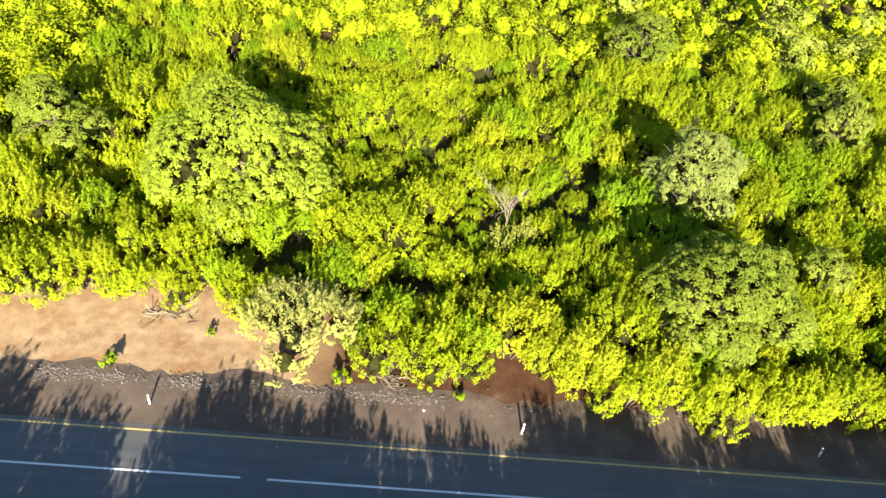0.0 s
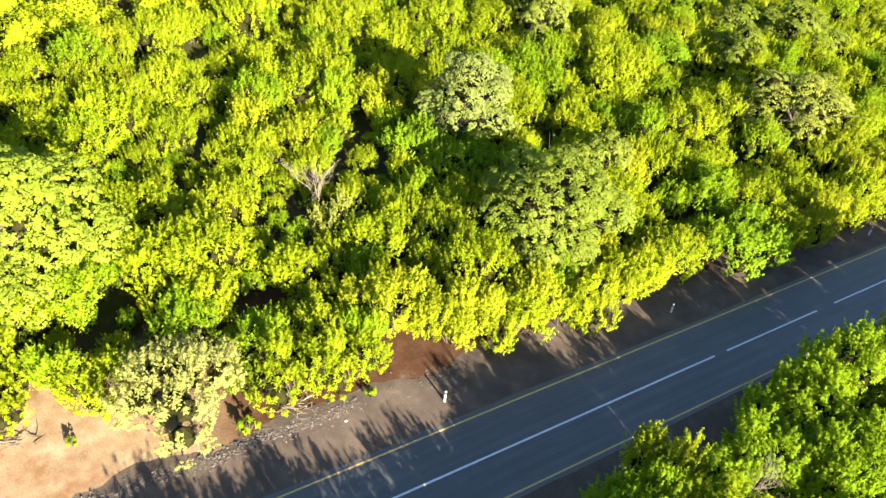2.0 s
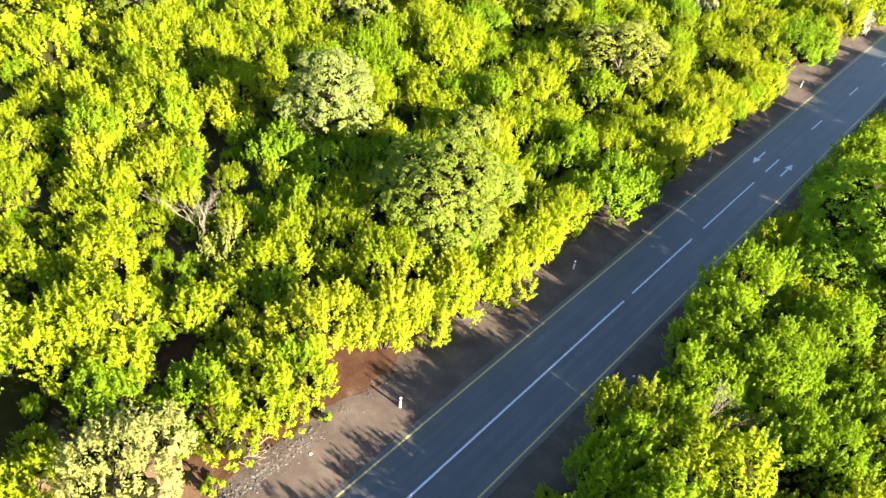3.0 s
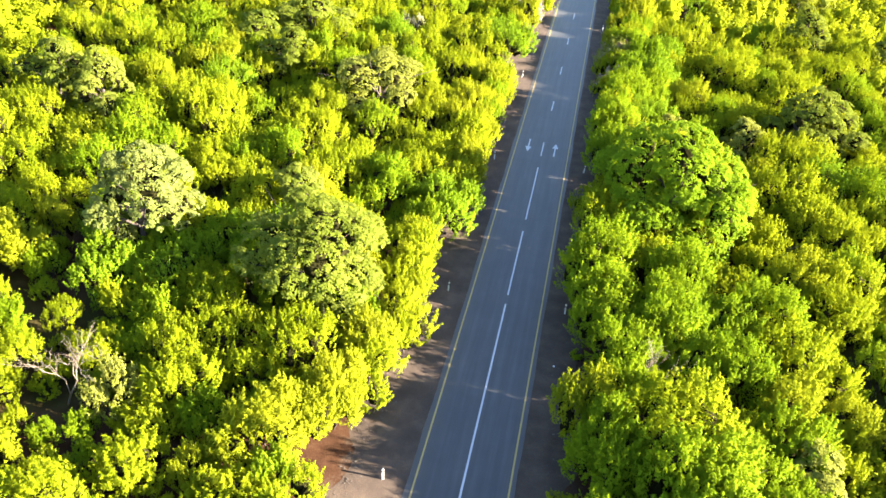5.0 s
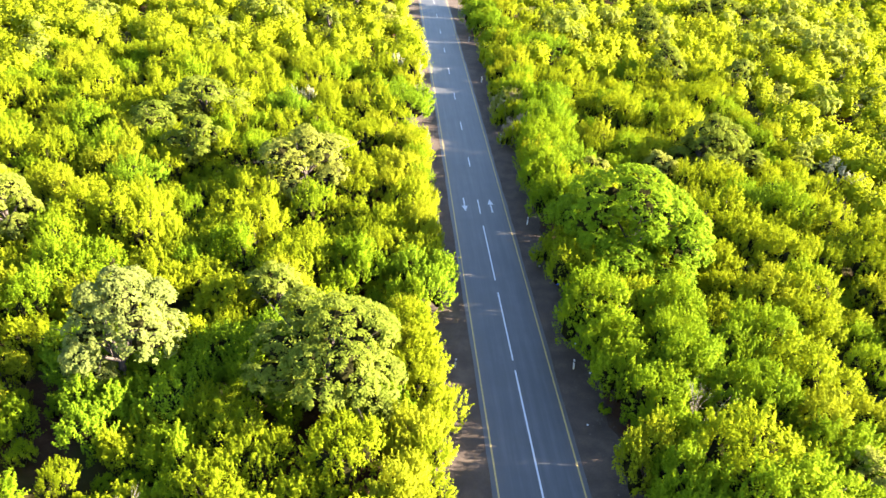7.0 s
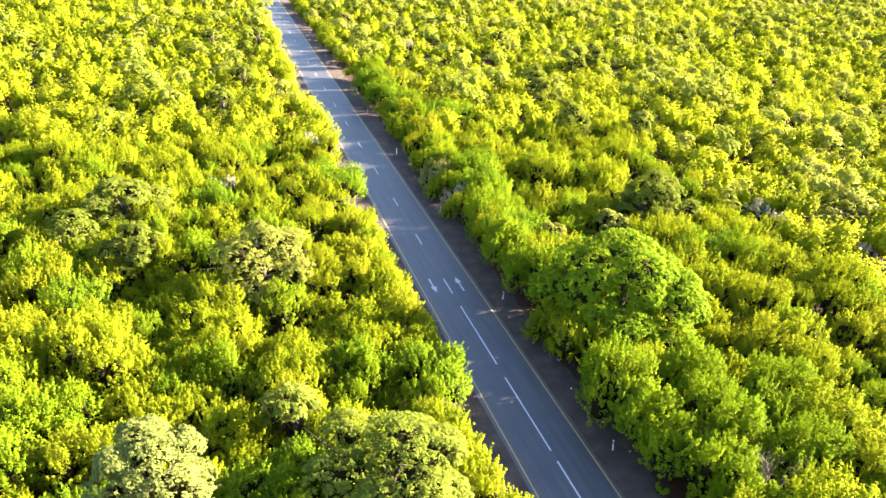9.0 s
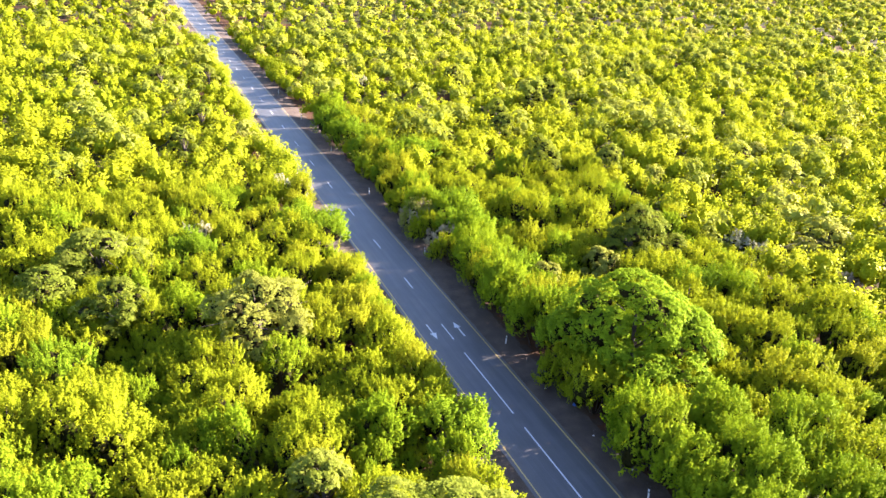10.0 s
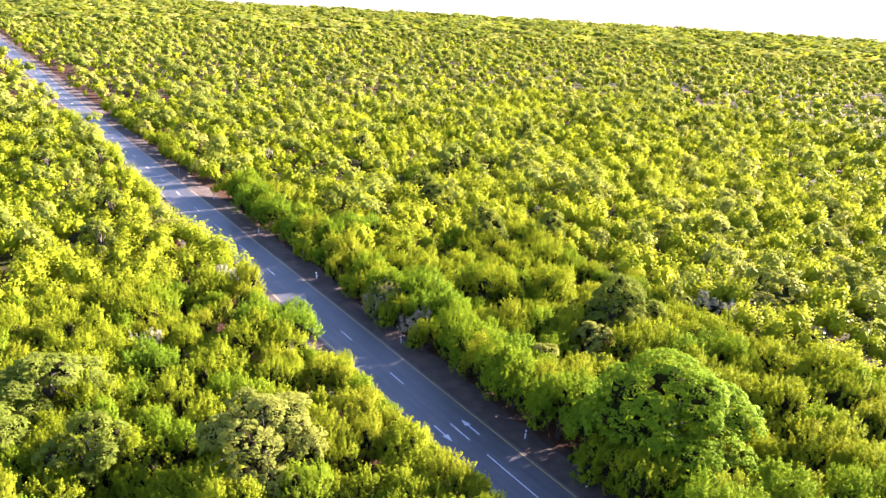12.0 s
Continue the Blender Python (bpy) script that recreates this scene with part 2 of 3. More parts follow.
def fast_mesh(name, heaps, mat, cores=(), core_mat=None, tones=None, bends=None):
    """A mesh of loose faces that share no vertex; heaps: arrays of (faces, corners, 3)."""
    me = bpy.data.meshes.new(name)
    outer = sum(len(h) for h in heaps)
    heaps = [np.ascontiguousarray(h, dtype=np.float32) for h in (*heaps, *cores) if len(h)]
    flat = np.concatenate([h.reshape(-1, 3) for h in heaps])
    sizes = np.concatenate([np.full(len(h), h.shape[1], dtype=np.int32) for h in heaps])
    me.vertices.add(len(flat))
    me.vertices.foreach_set("co", flat.ravel())
    me.loops.add(len(flat))
    me.loops.foreach_set("vertex_index", np.arange(len(flat), dtype=np.int32))
    me.polygons.add(len(sizes))
    me.polygons.foreach_set("loop_start", np.concatenate([[0], np.cumsum(sizes)[:-1]]).astype(np.int32))
    me.materials.append(mat)
    if core_mat:
        me.materials.append(core_mat)
        me.polygons.foreach_set("material_index", (np.arange(len(sizes)) >= outer).astype(np.int32))
    if tones is not None:
        spread = np.concatenate([np.zeros(len(h)) + t for h, t in zip(heaps, tones)])
        me.attributes.new("tone", "FLOAT", "FACE").data.foreach_set("value", spread.astype(np.float32))
    me.update(calc_edges=True)
    if bends is not None:
        # leaves take the light with the rounded mass that they grow on
        bent = np.concatenate([np.repeat(b, h.shape[1], axis=0) for b, h in zip(bends, heaps)]).astype(np.float32)
        me.attributes.new("custom_normal", "FLOAT_VECTOR", "POINT").data.foreach_set("vector", bent.ravel())
    return me


def bm_mesh(name, bm, mat, smooth=False):
    me = bpy.data.meshes.new(name)
    bm.to_mesh(me)
    bm.free()
    me.materials.append(mat)
    if smooth:
        me.shade_smooth()
    return me


def part(name, me, parent, label=""):
    ob = new(name, me)
    ob.parent = parent
    return tagged(ob, label)


def limb(points, radii, sides=6):
    """A tapered tube along points: vertices and faces."""
    verts, faces = [], []
    pts = [Vector(p) for p in points]
    for i, (p, r) in enumerate(zip(pts, radii)):
        axis = (pts[min(i + 1, len(pts) - 1)] - pts[max(i - 1, 0)]).normalized()
        u = axis.orthogonal().normalized()
        w = axis.cross(u)
        for k in range(sides):
            a = 2 * math.pi * k / sides
            verts.append(p + (u * math.cos(a) + w * math.sin(a)) * r)
    for i in range(len(pts) - 1):
        for k in range(sides):
            a, b = i * sides + k, i * sides + (k + 1) % sides
            faces.append((a, b, b + sides, a + sides))
    faces.append(tuple(range((len(pts) - 1) * sides, len(pts) * sides)))
    return verts, faces


def limbs_mesh(name, tubes, mat):
    verts, faces = [], []
    for points, radii, sides in tubes:
        v, f = limb(points, radii, sides)
        faces += [tuple(i + len(verts) for i in q) for q in f]
        verts += v
    return mesh_of(name, verts, faces, mat, True)


# ---- trees ----
def unit(rng, n):
    v = rng.normal(size=(n, 3))
    return v / np.linalg.norm(v, axis=1, keepdims=True)


def leaves(rng, places, out, size, spread, shoot, slim=0.5):
    """Pointed, slightly curled leaf blades at places, facing roughly along out, their tips along shoot."""
    n = len(places)
    normal = unit(rng, n) * spread + out
    normal /= np.linalg.norm(normal, axis=1, keepdims=True)
    side = np.cross(normal, unit(rng, n) * 0.35 + shoot)
    side /= np.linalg.norm(side, axis=1, keepdims=True) + 1e-9
    tip = np.cross(side, normal)
    s = (size * rng.uniform(0.65, 1.35, n))[:, None]
    w = s * slim * 0.5
    return np.stack([places - tip * s * 0.5, places + side * w, places + tip * s * 0.5 - normal * s * 0.14, places - side * w], 1), normal


def ico_ball():
    bm = bmesh.new()
    bmesh.ops.create_icosphere(bm, subdivisions=1, radius=1)
    verts, faces = np.array([v.co[:] for v in bm.verts]), np.array([[v.index for v in f.verts] for f in bm.faces])
    bm.free()
    return verts, faces


BALL = ico_ball()


def lobes_of(rng, kind, height, radius, most):
    """The rounded masses that make up a crown: centres and half-axes."""
    if kind == "shrub":
        n = min(most, max(7, int(radius * 3.6)))
        a, r = rng.uniform(0, 2 * math.pi, n), radius * np.sqrt(rng.uniform(0.04, 0.42, n))
        size = radius * rng.uniform(0.28, 0.46, n) * (1.0 if most > 8 else 1.25)
        tall = height * rng.uniform(0.26, 0.40, n)
        skirt = rng.uniform(0, 1, n) < 0.35
        r = np.where(skirt, radius * rng.uniform(0.5, 0.72, n), r)
        z = np.where(skirt, height * 0.30, height * (0.66 - 0.34 * (r / radius) ** 2) - tall * rng.uniform(0.0, 0.5, n))
        centre = np.stack([r * np.cos(a), r * np.sin(a), z], 1)
    else:
        n = min(most, max(16, int(radius * 5.2)))
        d = unit(rng, n)
        d[:, 2] = np.where(d[:, 2] < -0.85, -d[:, 2], d[:, 2])
        centre = d * np.array([radius * 0.66, radius * 0.66, height * 0.37]) * rng.uniform(0.66, 1.1, (n, 1)) + np.array([0, 0, height * 0.47])
        centre[0] = (0, 0, height * 0.76)
        for k in (1, 2, 3) if n > 8 else ():
            centre[k] = (radius * 0.34 * math.cos(k * 2.1 + d[0, 0]), radius * 0.34 * math.sin(k * 2.1 + d[0, 0]), height * rng.uniform(0.56, 0.74))
        size = radius * rng.uniform(0.18, 0.35, n) * (1.0 if most > 8 else 1.5)
        tall = np.minimum(size * rng.uniform(0.75, 1.05, n), height * 0.22)
    return centre, np.stack([size, size, tall], 1)


def crown_leaves(seed, kind, height, radius, count, size, fine=True, most=99, within=0.5, soft=0.42):
    """All leaves of a crown, on the outside of its lobes: upright plumes on shrubs, flat sprays at the twig ends of trees."""
    rng = np.random.default_rng(seed)
    centre, half = lobes_of(rng, kind, height, radius, most)
    per = (40 if kind == "shrub" else 22) if fine else 6
    clumps = max(3, count // per)
    which = rng.integers(0, len(centre), clumps * 5)
    d = unit(rng, clumps * 5)
    d[:, 2] = np.where(d[:, 2] < -0.35, -d[:, 2], d[:, 2])
    pos = centre[which] + d * half[which] * rng.uniform(0.80, 1.08, clumps * 5)[:, None]
    inside = np.linalg.norm((pos[:, None] - centre[None]) / half[None], axis=2)
    inside[np.arange(len(pos)), which] = 9
    best = np.argsort(-np.minimum(inside.min(axis=1), 1.02) + rng.uniform(0, 0.25 if fine else 0.7, len(pos)), kind="stable")[:clumps]
    pos, d = pos[best], d[best]
    pos[:, 2] = np.clip(pos[:, 2], 0.08 * height, None)
    if kind == "shrub":
        axis = d * 0.5 + np.array([0, 0, 0.8]) + unit(rng, clumps) * 0.28
    else:
        axis = d * 0.8 + np.array([0, 0, 0.55]) + unit(rng, clumps) * 0.42
    axis /= np.linalg.norm(axis, axis=1, keepdims=True)
    round_about = np.cross(axis[:, None], unit(rng, clumps * per).reshape(clumps, per, 3))
    round_about /= np.linalg.norm(round_about, axis=2, keepdims=True) + 1e-9
    up, sky = axis[:, None], np.array([0, 0, 0.5])
    if kind == "shrub":
        long = (rng.uniform(0.75, 1.4, (clumps, 1)) + 0.7 * (rng.uniform(0, 1, (clumps, 1)) < 0.18)) * min(1.0, height / 4)
        step = rng.uniform(0, 1, (clumps, per))
        thick = size * 1.3 * (1.0 - step ** 1.6 * 0.85) * (1.0 if fine else 1.3)
        places = pos[:, None] + up * ((step - 0.45) * long)[..., None] + round_about * (thick * rng.uniform(0.5, 1, (clumps, per)))[..., None]
        out, shoot = sky + round_about * 0.5 + up * 0.3, up * 0.5 + round_about * 0.9
        lean, slim = 0.42, 0.42
    else:
        reach = np.sqrt(rng.uniform(0.02, 1, (clumps, per))) * rng.uniform(0.7, 1.3, (clumps, 1))
        places = pos[:, None] + round_about * (reach * size * 1.4)[..., None] + up * ((0.35 - reach ** 2 * 0.45 + rng.uniform(-0.25, 0.1, (clumps, per))) * size)[..., None]
        out, shoot = sky + up * 0.5 + round_about * 0.4, round_about - up * 0.25
        lean, slim = 0.4, 0.52
    v, face = leaves(rng, places.reshape(-1, 3), out.reshape(-1, 3), size, lean, shoot.reshape(-1, 3), slim if fine else 0.8)
    mass = places.reshape(-1, 3) - np.array([0, 0, height * 0.4])
    mass /= np.linalg.norm(mass, axis=1, keepdims=True)
    soft *= 1.0 if kind == "shrub" else 0.75
    bend = face * (1 - soft) + (np.repeat(d * 0.35 + sky, per, axis=0) + mass * 0.25) * soft
    turned = np.einsum("ij,ij->i", np.cross(v[:, 1] - v[:, 0], v[:, 2] - v[:, 0]), bend) < 0
    v[turned] = v[turned][:, ::-1]
    tone = np.repeat(rng.uniform(-0.19, 0.19, clumps), per)
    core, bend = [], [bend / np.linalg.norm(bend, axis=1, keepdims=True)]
    # closed balls added inside the lobes to block light through the crown
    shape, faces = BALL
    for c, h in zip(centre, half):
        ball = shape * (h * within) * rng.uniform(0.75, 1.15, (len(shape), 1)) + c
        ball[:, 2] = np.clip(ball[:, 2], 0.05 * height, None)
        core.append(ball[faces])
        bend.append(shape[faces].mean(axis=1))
    return v, np.concatenate(core), centre, tone, bend[0], np.concatenate(bend[1:])


def trunk_tubes(rng, kind, height, radius, centre):
    tubes = []
    if kind == "shrub":
        for c in centre[:7]:
            foot = Vector((c[0] * 0.18, c[1] * 0.18, -0.15))
            mid = Vector((c[0] * 0.55, c[1] * 0.55, c[2] * 0.6))
            tubes.append(([foot, mid, Vector(c)], [0.06, 0.04, 0.015], 5))
            for _ in range(2):
                side = Vector(c) + Vector(rng.normal(size=3)) * radius * 0.22
                tubes.append(([mid, side], [0.03, 0.008], 4))
    else:
        fork = height * 0.34
        r0 = 0.022 * height + 0.05
        lean = rng.normal(size=2) * 0.15
        top = Vector((lean[0], lean[1], fork))
        tubes.append(([Vector((0, 0, -0.2)), Vector((0.02, 0, 0.3)), top, Vector((lean[0] * 1.5, lean[1] * 1.5, height * 0.7))], [r0 * 1.5, r0, r0 * 0.8, r0 * 0.3], 8))
        for c in centre[1:10]:
            mid = top.lerp(Vector(c), 0.5) + Vector((0, 0, 0.25))
            tubes.append(([top, mid, Vector(c)], [r0 * 0.5, r0 * 0.33, r0 * 0.12], 5))
            for _ in range(3):
                end = Vector(c) + Vector(rng.normal(size=3)) * radius * 0.2
                tubes.append(([mid, end], [r0 * 0.2, 0.012], 4))
    return tubes


def build_tree(name, seed, kind, height, radius, count, size, leaf, label, category):
    """A tree or shrub standing at the origin: trunk with its limbs, and the crown."""
    blades, core, centre, tone, *bends = crown_leaves(seed, kind, height, radius, count, size)
    tree = tagged(new(name), label, category)
    part("trunk", limbs_mesh("trunk", trunk_tubes(np.random.default_rng(seed + 7), kind, height, radius, centre), BARK), tree)
    part("crown", fast_mesh("crown", [blades], leaf, [core], CROWN_SHADE, [tone, 0.0], bends), tree)
    return tree


def build_dead_tree(name, seed, height, label):
    rng = np.random.default_rng(seed)
    tree = tagged(new(name), label, "dead tree")
    tubes = []

    def grow(p, d, length, r, depth):
        d = (d + Vector(rng.normal(size=3)) * 0.12).normalized()
        mid = p + d * length * 0.5 + Vector(rng.normal(size=3)) * length * 0.05
        end = p + d * length
        tubes.append(([p, mid, end], [r, r * 0.8, r * 0.55], 6 if depth > 2 else 4))
        if depth:
            for _ in range(4 if depth > 4 else 3 if depth > 1 else 2):
                grow(end if rng.random() < 0.6 else mid, (d + Vector(rng.normal(size=3)) * 0.38 + Vector((0, 0, 0.18))).normalized(), length * rng.uniform(0.5, 0.8), r * 0.6, depth - 1)

    grow(Vector((0, 0, -0.2)), Vector((0.05, 0.1, 1)), height * 0.36, 0.06, 5)
    part("trunk", limbs_mesh("dead_branches", tubes, DEAD_WOOD), tree)
    return tree


# ---- ground and road ----
def ground_sheet():
    """One sheet to the horizon, finer near the road, slightly uneven under the trees."""
    xs = sorted({*[float(v) for v in range(-120, 121, 3)], -4500, -2000, -900, -450, -250, -170, 170, 250, 450, 900, 2000, 4500, -7.4, -3.3, 3.3, 5.6})
    ys = sorted({*[float(v) for v in range(-60, 241, 3)], -4500, -1500, -400, -150, 300, 400, 600, 1000, 2000, 4500})
    verts = []
    for y in ys:
        for x in xs:
            off = max(0.0, abs(x + 0.5) - 7.0)
            z = -0.06 + 0.35 * min(1, off / 12) * noise.noise((x * 0.09, y * 0.09, 1.0)) if abs(x) < 300 and abs(y) < 300 else -0.06
            verts.append((x, y, z))
    w = len(xs)
    faces = [(j * w + i, j * w + i + 1, (j + 1) * w + i + 1, (j + 1) * w + i) for j in range(len(ys) - 1) for i in range(w - 1)]
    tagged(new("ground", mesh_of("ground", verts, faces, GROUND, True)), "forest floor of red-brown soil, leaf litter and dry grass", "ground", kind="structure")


ROAD_END, ROAD_START = 1500.0, -120.0


def strip(name, left, right, z, mat, y0=ROAD_START, y1=ROAD_END, step=2.0, ragged=(0.0, 0.0), thick=0.1, seed=0, bank=0.06):
    """A long slab beside or along the road, with ragged long edges that slope down to the ground."""
    ys, y = [], y0
    while y < y1:
        ys.append(y)
        y += step if y < 260 else step * 12
    ys.append(y1)
    verts, faces = [], []
    for y in ys:
        a = left + ragged[0] * noise.noise((y * 0.23, seed, 0.5)) + ragged[0] * 0.5 * noise.noise((y * 0.9, seed, 7.5))
        b = right + ragged[1] * noise.noise((y * 0.23, seed, 3.5)) + ragged[1] * 0.5 * noise.noise((y * 0.9, seed, 9.5))
        verts += [(a - bank, y, z - thick), (a, y, z), ((a + b) / 2, y, z + 0.004), (b, y, z), (b + bank, y, z - thick)]
    for j in range(len(ys) - 1):
        for i in range(4):
            faces.append((j * 5 + i, j * 5 + i + 1, j * 5 + i + 6, j * 5 + i + 5))
    return new(name, mesh_of(name, verts, faces, mat))


ground_sheet()
tagged(strip("road", -3.45, 3.35, 0.0, ASPHALT, ragged=(0.10, 0.10)), "straight two-lane country road of worn blue-grey asphalt", "road", kind="structure")
tagged(strip("shoulder_west", -7.3, -3.40, -0.01, SHOULDER, step=0.7, ragged=(1.3, 0.05), thick=0.05, seed=4, bank=0.9), "wide shoulder of packed grey-brown gravel and dust", "shoulder", kind="structure")
tagged(strip("shoulder_east", 3.30, 5.9, -0.01, SHOULDER, step=0.7, ragged=(0.05, 1.1), thick=0.05, seed=9, bank=0.9), "narrow shoulder of packed grey-brown gravel and dust", "shoulder", kind="structure")


def marking(x, width, y0, y1, mat, z=0.009):
    """A painted bar with slightly uneven edges."""
    n = max(2, int((y1 - y0) / 2.5))
    verts, faces = [], []
    for i in range(n + 1):
        y = y0 + (y1 - y0) * i / n
        j = 0.012 * noise.noise((y * 0.8, x, 2.0))
        verts += [(x - width / 2 + j, y, z), (x + width / 2 + j * 0.5, y, z)]
    for i in range(n):
        faces.append((2 * i, 2 * i + 1, 2 * i + 3, 2 * i + 2))
    return mesh_of("marking", verts, faces, mat)


tagged(new("edge_line", marking(-3.05, 0.125, ROAD_START, 900, YELLOW_PAINT)), "worn yellow edge line painted on asphalt", "road marking", "edge lines", "structure")
tagged(new("edge_line", marking(3.0, 0.125, ROAD_START, 900, YELLOW_PAINT)), "worn yellow edge line painted on asphalt", "road marking", "edge lines", "structure")
DASHES = [(-60, -28.5), (-26.5, 11.6), (13.2, 49.7), (51.0, 61.5), (63.7, 75.0), (77.9, 81.4)] + [(90.8 + 12.75 * i, 93.9 + 12.75 * i) for i in range(34)]
for y0, y1 in DASHES:
    tagged(new("centre_line", marking(0.0, 0.14, y0, y1, WHITE_PAINT)), "worn white centre line painted on asphalt", "road marking", "centre lines", "structure")


def lane_arrow(x, y, way):
    """A straight lane arrow, 3.3 m long, with a broad head and a short kink in its shaft."""
    outline = [(-0.09, -1.65), (0.09, -1.65), (0.07, 0.35), (0.36, 0.35), (0.0, 1.65), (-0.36, 0.35), (-0.07, 0.35)]
    verts = [(x + way * px, y + way * py, 0.009) for px, py in outline]
    me = mesh_of("arrow", verts, [(0, 1, 2, 6), (2, 3, 4, 5, 6)], WHITE_PAINT)
    tagged(new("lane_arrow", me), "white lane arrow painted on asphalt", "road marking", "lane arrows", "structure")


lane_arrow(1.42, 79.9, 1)
lane_arrow(-1.65, 80.1, -1)


def build_post():
    """Roadside delineator: slim white plastic post with a slanted black band and a reflector."""
    post = tagged(new("delineator_post"), "white plastic roadside delineator post with a black band", "roadside post", "delineator posts")
    def column(z0, z1, slant0, slant1, grow):
        bm = bmesh.new()
        ring = [(-0.06 - grow, -0.045 - grow), (0.06 + grow, -0.045 - grow), (0.075 + grow, 0.0), (0.045, 0.06 + grow), (-0.045, 0.06 + grow), (-0.075 - grow, 0.0)]
        lo = [bm.verts.new((x, y, z0 + slant0 * x)) for x, y in ring]
        hi = [bm.verts.new((x, y, z1 + slant1 * x)) for x, y in ring]
        bm.faces.new(lo[::-1]), bm.faces.new(hi)
        for i in range(6):
            bm.faces.new((lo[i], lo[(i + 1) % 6], hi[(i + 1) % 6], hi[i]))
        return bm
    part("shaft", bm_mesh("shaft", column(-0.15, 0.95, 0, 0.5, 0), POST_WHITE), post)
    part("band", bm_mesh("band", column(0.66, 0.80, 0.5, 0.5, 0.003), POST_BLACK), post, "slanted black band")
    return post


first_post = build_post()
first_post.matrix_basis = pose(-5.2, 4.8, -0.02, 3, 4, 12)
for i, (x, y, tilt, turn) in enumerate([(-5.04, 29.2, -4, 20), (-5.04, 50.0, 5, -15), (-4.95, 75.1, -3, 10), (5.0, 50.0, 4, 170), (5.0, 75.6, -2, 185), (-5.0, 100.3, 2, 4),
                                        (5.05, 100.2, 3, 175), (-5.0, 125.2, -3, 5), (5.0, 125.3, 2, 180), (-5.0, 150.2, 3, 0), (5.15, 150.0, -3, 180), (5.1, 175.0, 2, 180), (5.1, 200.0, 2, 180), (5.0, 25.2, 3, 180)]):
    copy_thing(first_post, pose(x, y, -0.02, tilt, tilt * 0.7, turn))


def rubble(name, label, count, x0, spread, y0, y1, size, seed):
    """Broken stones and clods heaped along the shoulder's edge, uncounted."""
    local = random.Random(seed)
    base = bmesh.new()
    bmesh.ops.create_icosphere(base, subdivisions=1, radius=1)
    bv = np.array([v.co[:] for v in base.verts])
    bf = [[v.index for v in f.verts] for f in base.faces]
    base.free()
    tris = []
    for _ in range(count):
        y = local.uniform(y0, y1)
        heap = 0.5 + 0.5 * noise.noise((y * 0.35, seed, 0))
        if heap < 0.5 * local.random():
            continue
        x = x0 + local.gauss(0, spread) + 0.4 * noise.noise((y * 0.2, seed, 5))
        r = size * local.uniform(0.35, 1.0) ** 1.5 * (0.5 + heap)
        sx, sy, sz = r * local.uniform(0.7, 1.4), r * local.uniform(0.7, 1.4), r * local.uniform(0.4, 0.8)
        a = local.uniform(0, 6.28)
        v = bv * np.array([sx, sy, sz]) * (1 + 0.22 * np.array([local.uniform(-1, 1) for _ in range(len(bv))])[:, None])
        v = np.stack([v[:, 0] * math.cos(a) - v[:, 1] * math.sin(a), v[:, 0] * math.sin(a) + v[:, 1] * math.cos(a), v[:, 2]], 1) + np.array([x, y, -0.03 + sz * 0.4])
        tris.append(v[bf])
    tagged(new(name, fast_mesh(name, tris, STONE)), label, "rubble", kind="stuff")


rubble("verge_rubble", "ridge of broken stones and clods along the sandy verge", 3000, -7.3, 0.34, -14, 24, 0.085, 1)
rubble("shoulder_stones", "loose stones scattered along the gravel shoulder", 1100, -7.0, 0.55, 20, 90, 0.07, 2)
rubble("shoulder_stones", "loose stones scattered along the gravel shoulder", 700, 5.7, 0.5, 20, 110, 0.07, 3)


def brush_pile(x, y, seed):
    """A heap of cut dead branches on the sand."""
    rng = np.random.default_rng(seed)
    pile = tagged(new("brush_pile"), "heap of dead grey-brown branches on the sand", "brush pile")
    pile.matrix_basis = pose(x, y, -0.06)
    for i in range(34):
        a, r = rng.uniform(0, 6.28), rng.uniform(0, 0.9)
        p = Vector((r * math.cos(a) * 1.5, r * math.sin(a) * 2.2, rng.uniform(0.04, 0.5 - 0.35 * r)))
        d = Vector((rng.normal(), rng.normal() * 1.6, rng.normal() * 0.25)).normalized() * rng.uniform(0.6, 1.5)
        r0 = rng.uniform(0.012, 0.045)
        pts = [p - d * 0.5, p + Vector(rng.normal(size=3)) * 0.06, p + d * 0.5]
        part("branch", limbs_mesh("branch", [(pts, [r0, r0 * 0.8, r0 * 0.4], 5), ([pts[1], pts[1] + d * 0.3 + Vector((0, 0, 0.2))], [r0 * 0.5, 0.006], 4)], DEAD_WOOD if i % 3 else BARK), pile)


brush_pile(-13.6, 4.0, 4)
brush_pile(-9.0, 20.2, 5)


def crumpled(name, x, y, size, mat, label, category, seed):
    """A small crumpled piece of litter."""
    rng = random.Random(seed)
    bm = bmesh.new()
    bmesh.ops.create_icosphere(bm, subdivisions=2, radius=size)
    for v in bm.verts:
        v.co *= rng.uniform(0.65, 1.2)
        v.co.z *= 0.55
    ob = new(name, bm_mesh(name, bm, mat))
    ob.matrix_basis = pose(x, y, size * 0.35 - 0.02, 0, 0, rng.uniform(0, 360))
    tagged(ob, label, category)


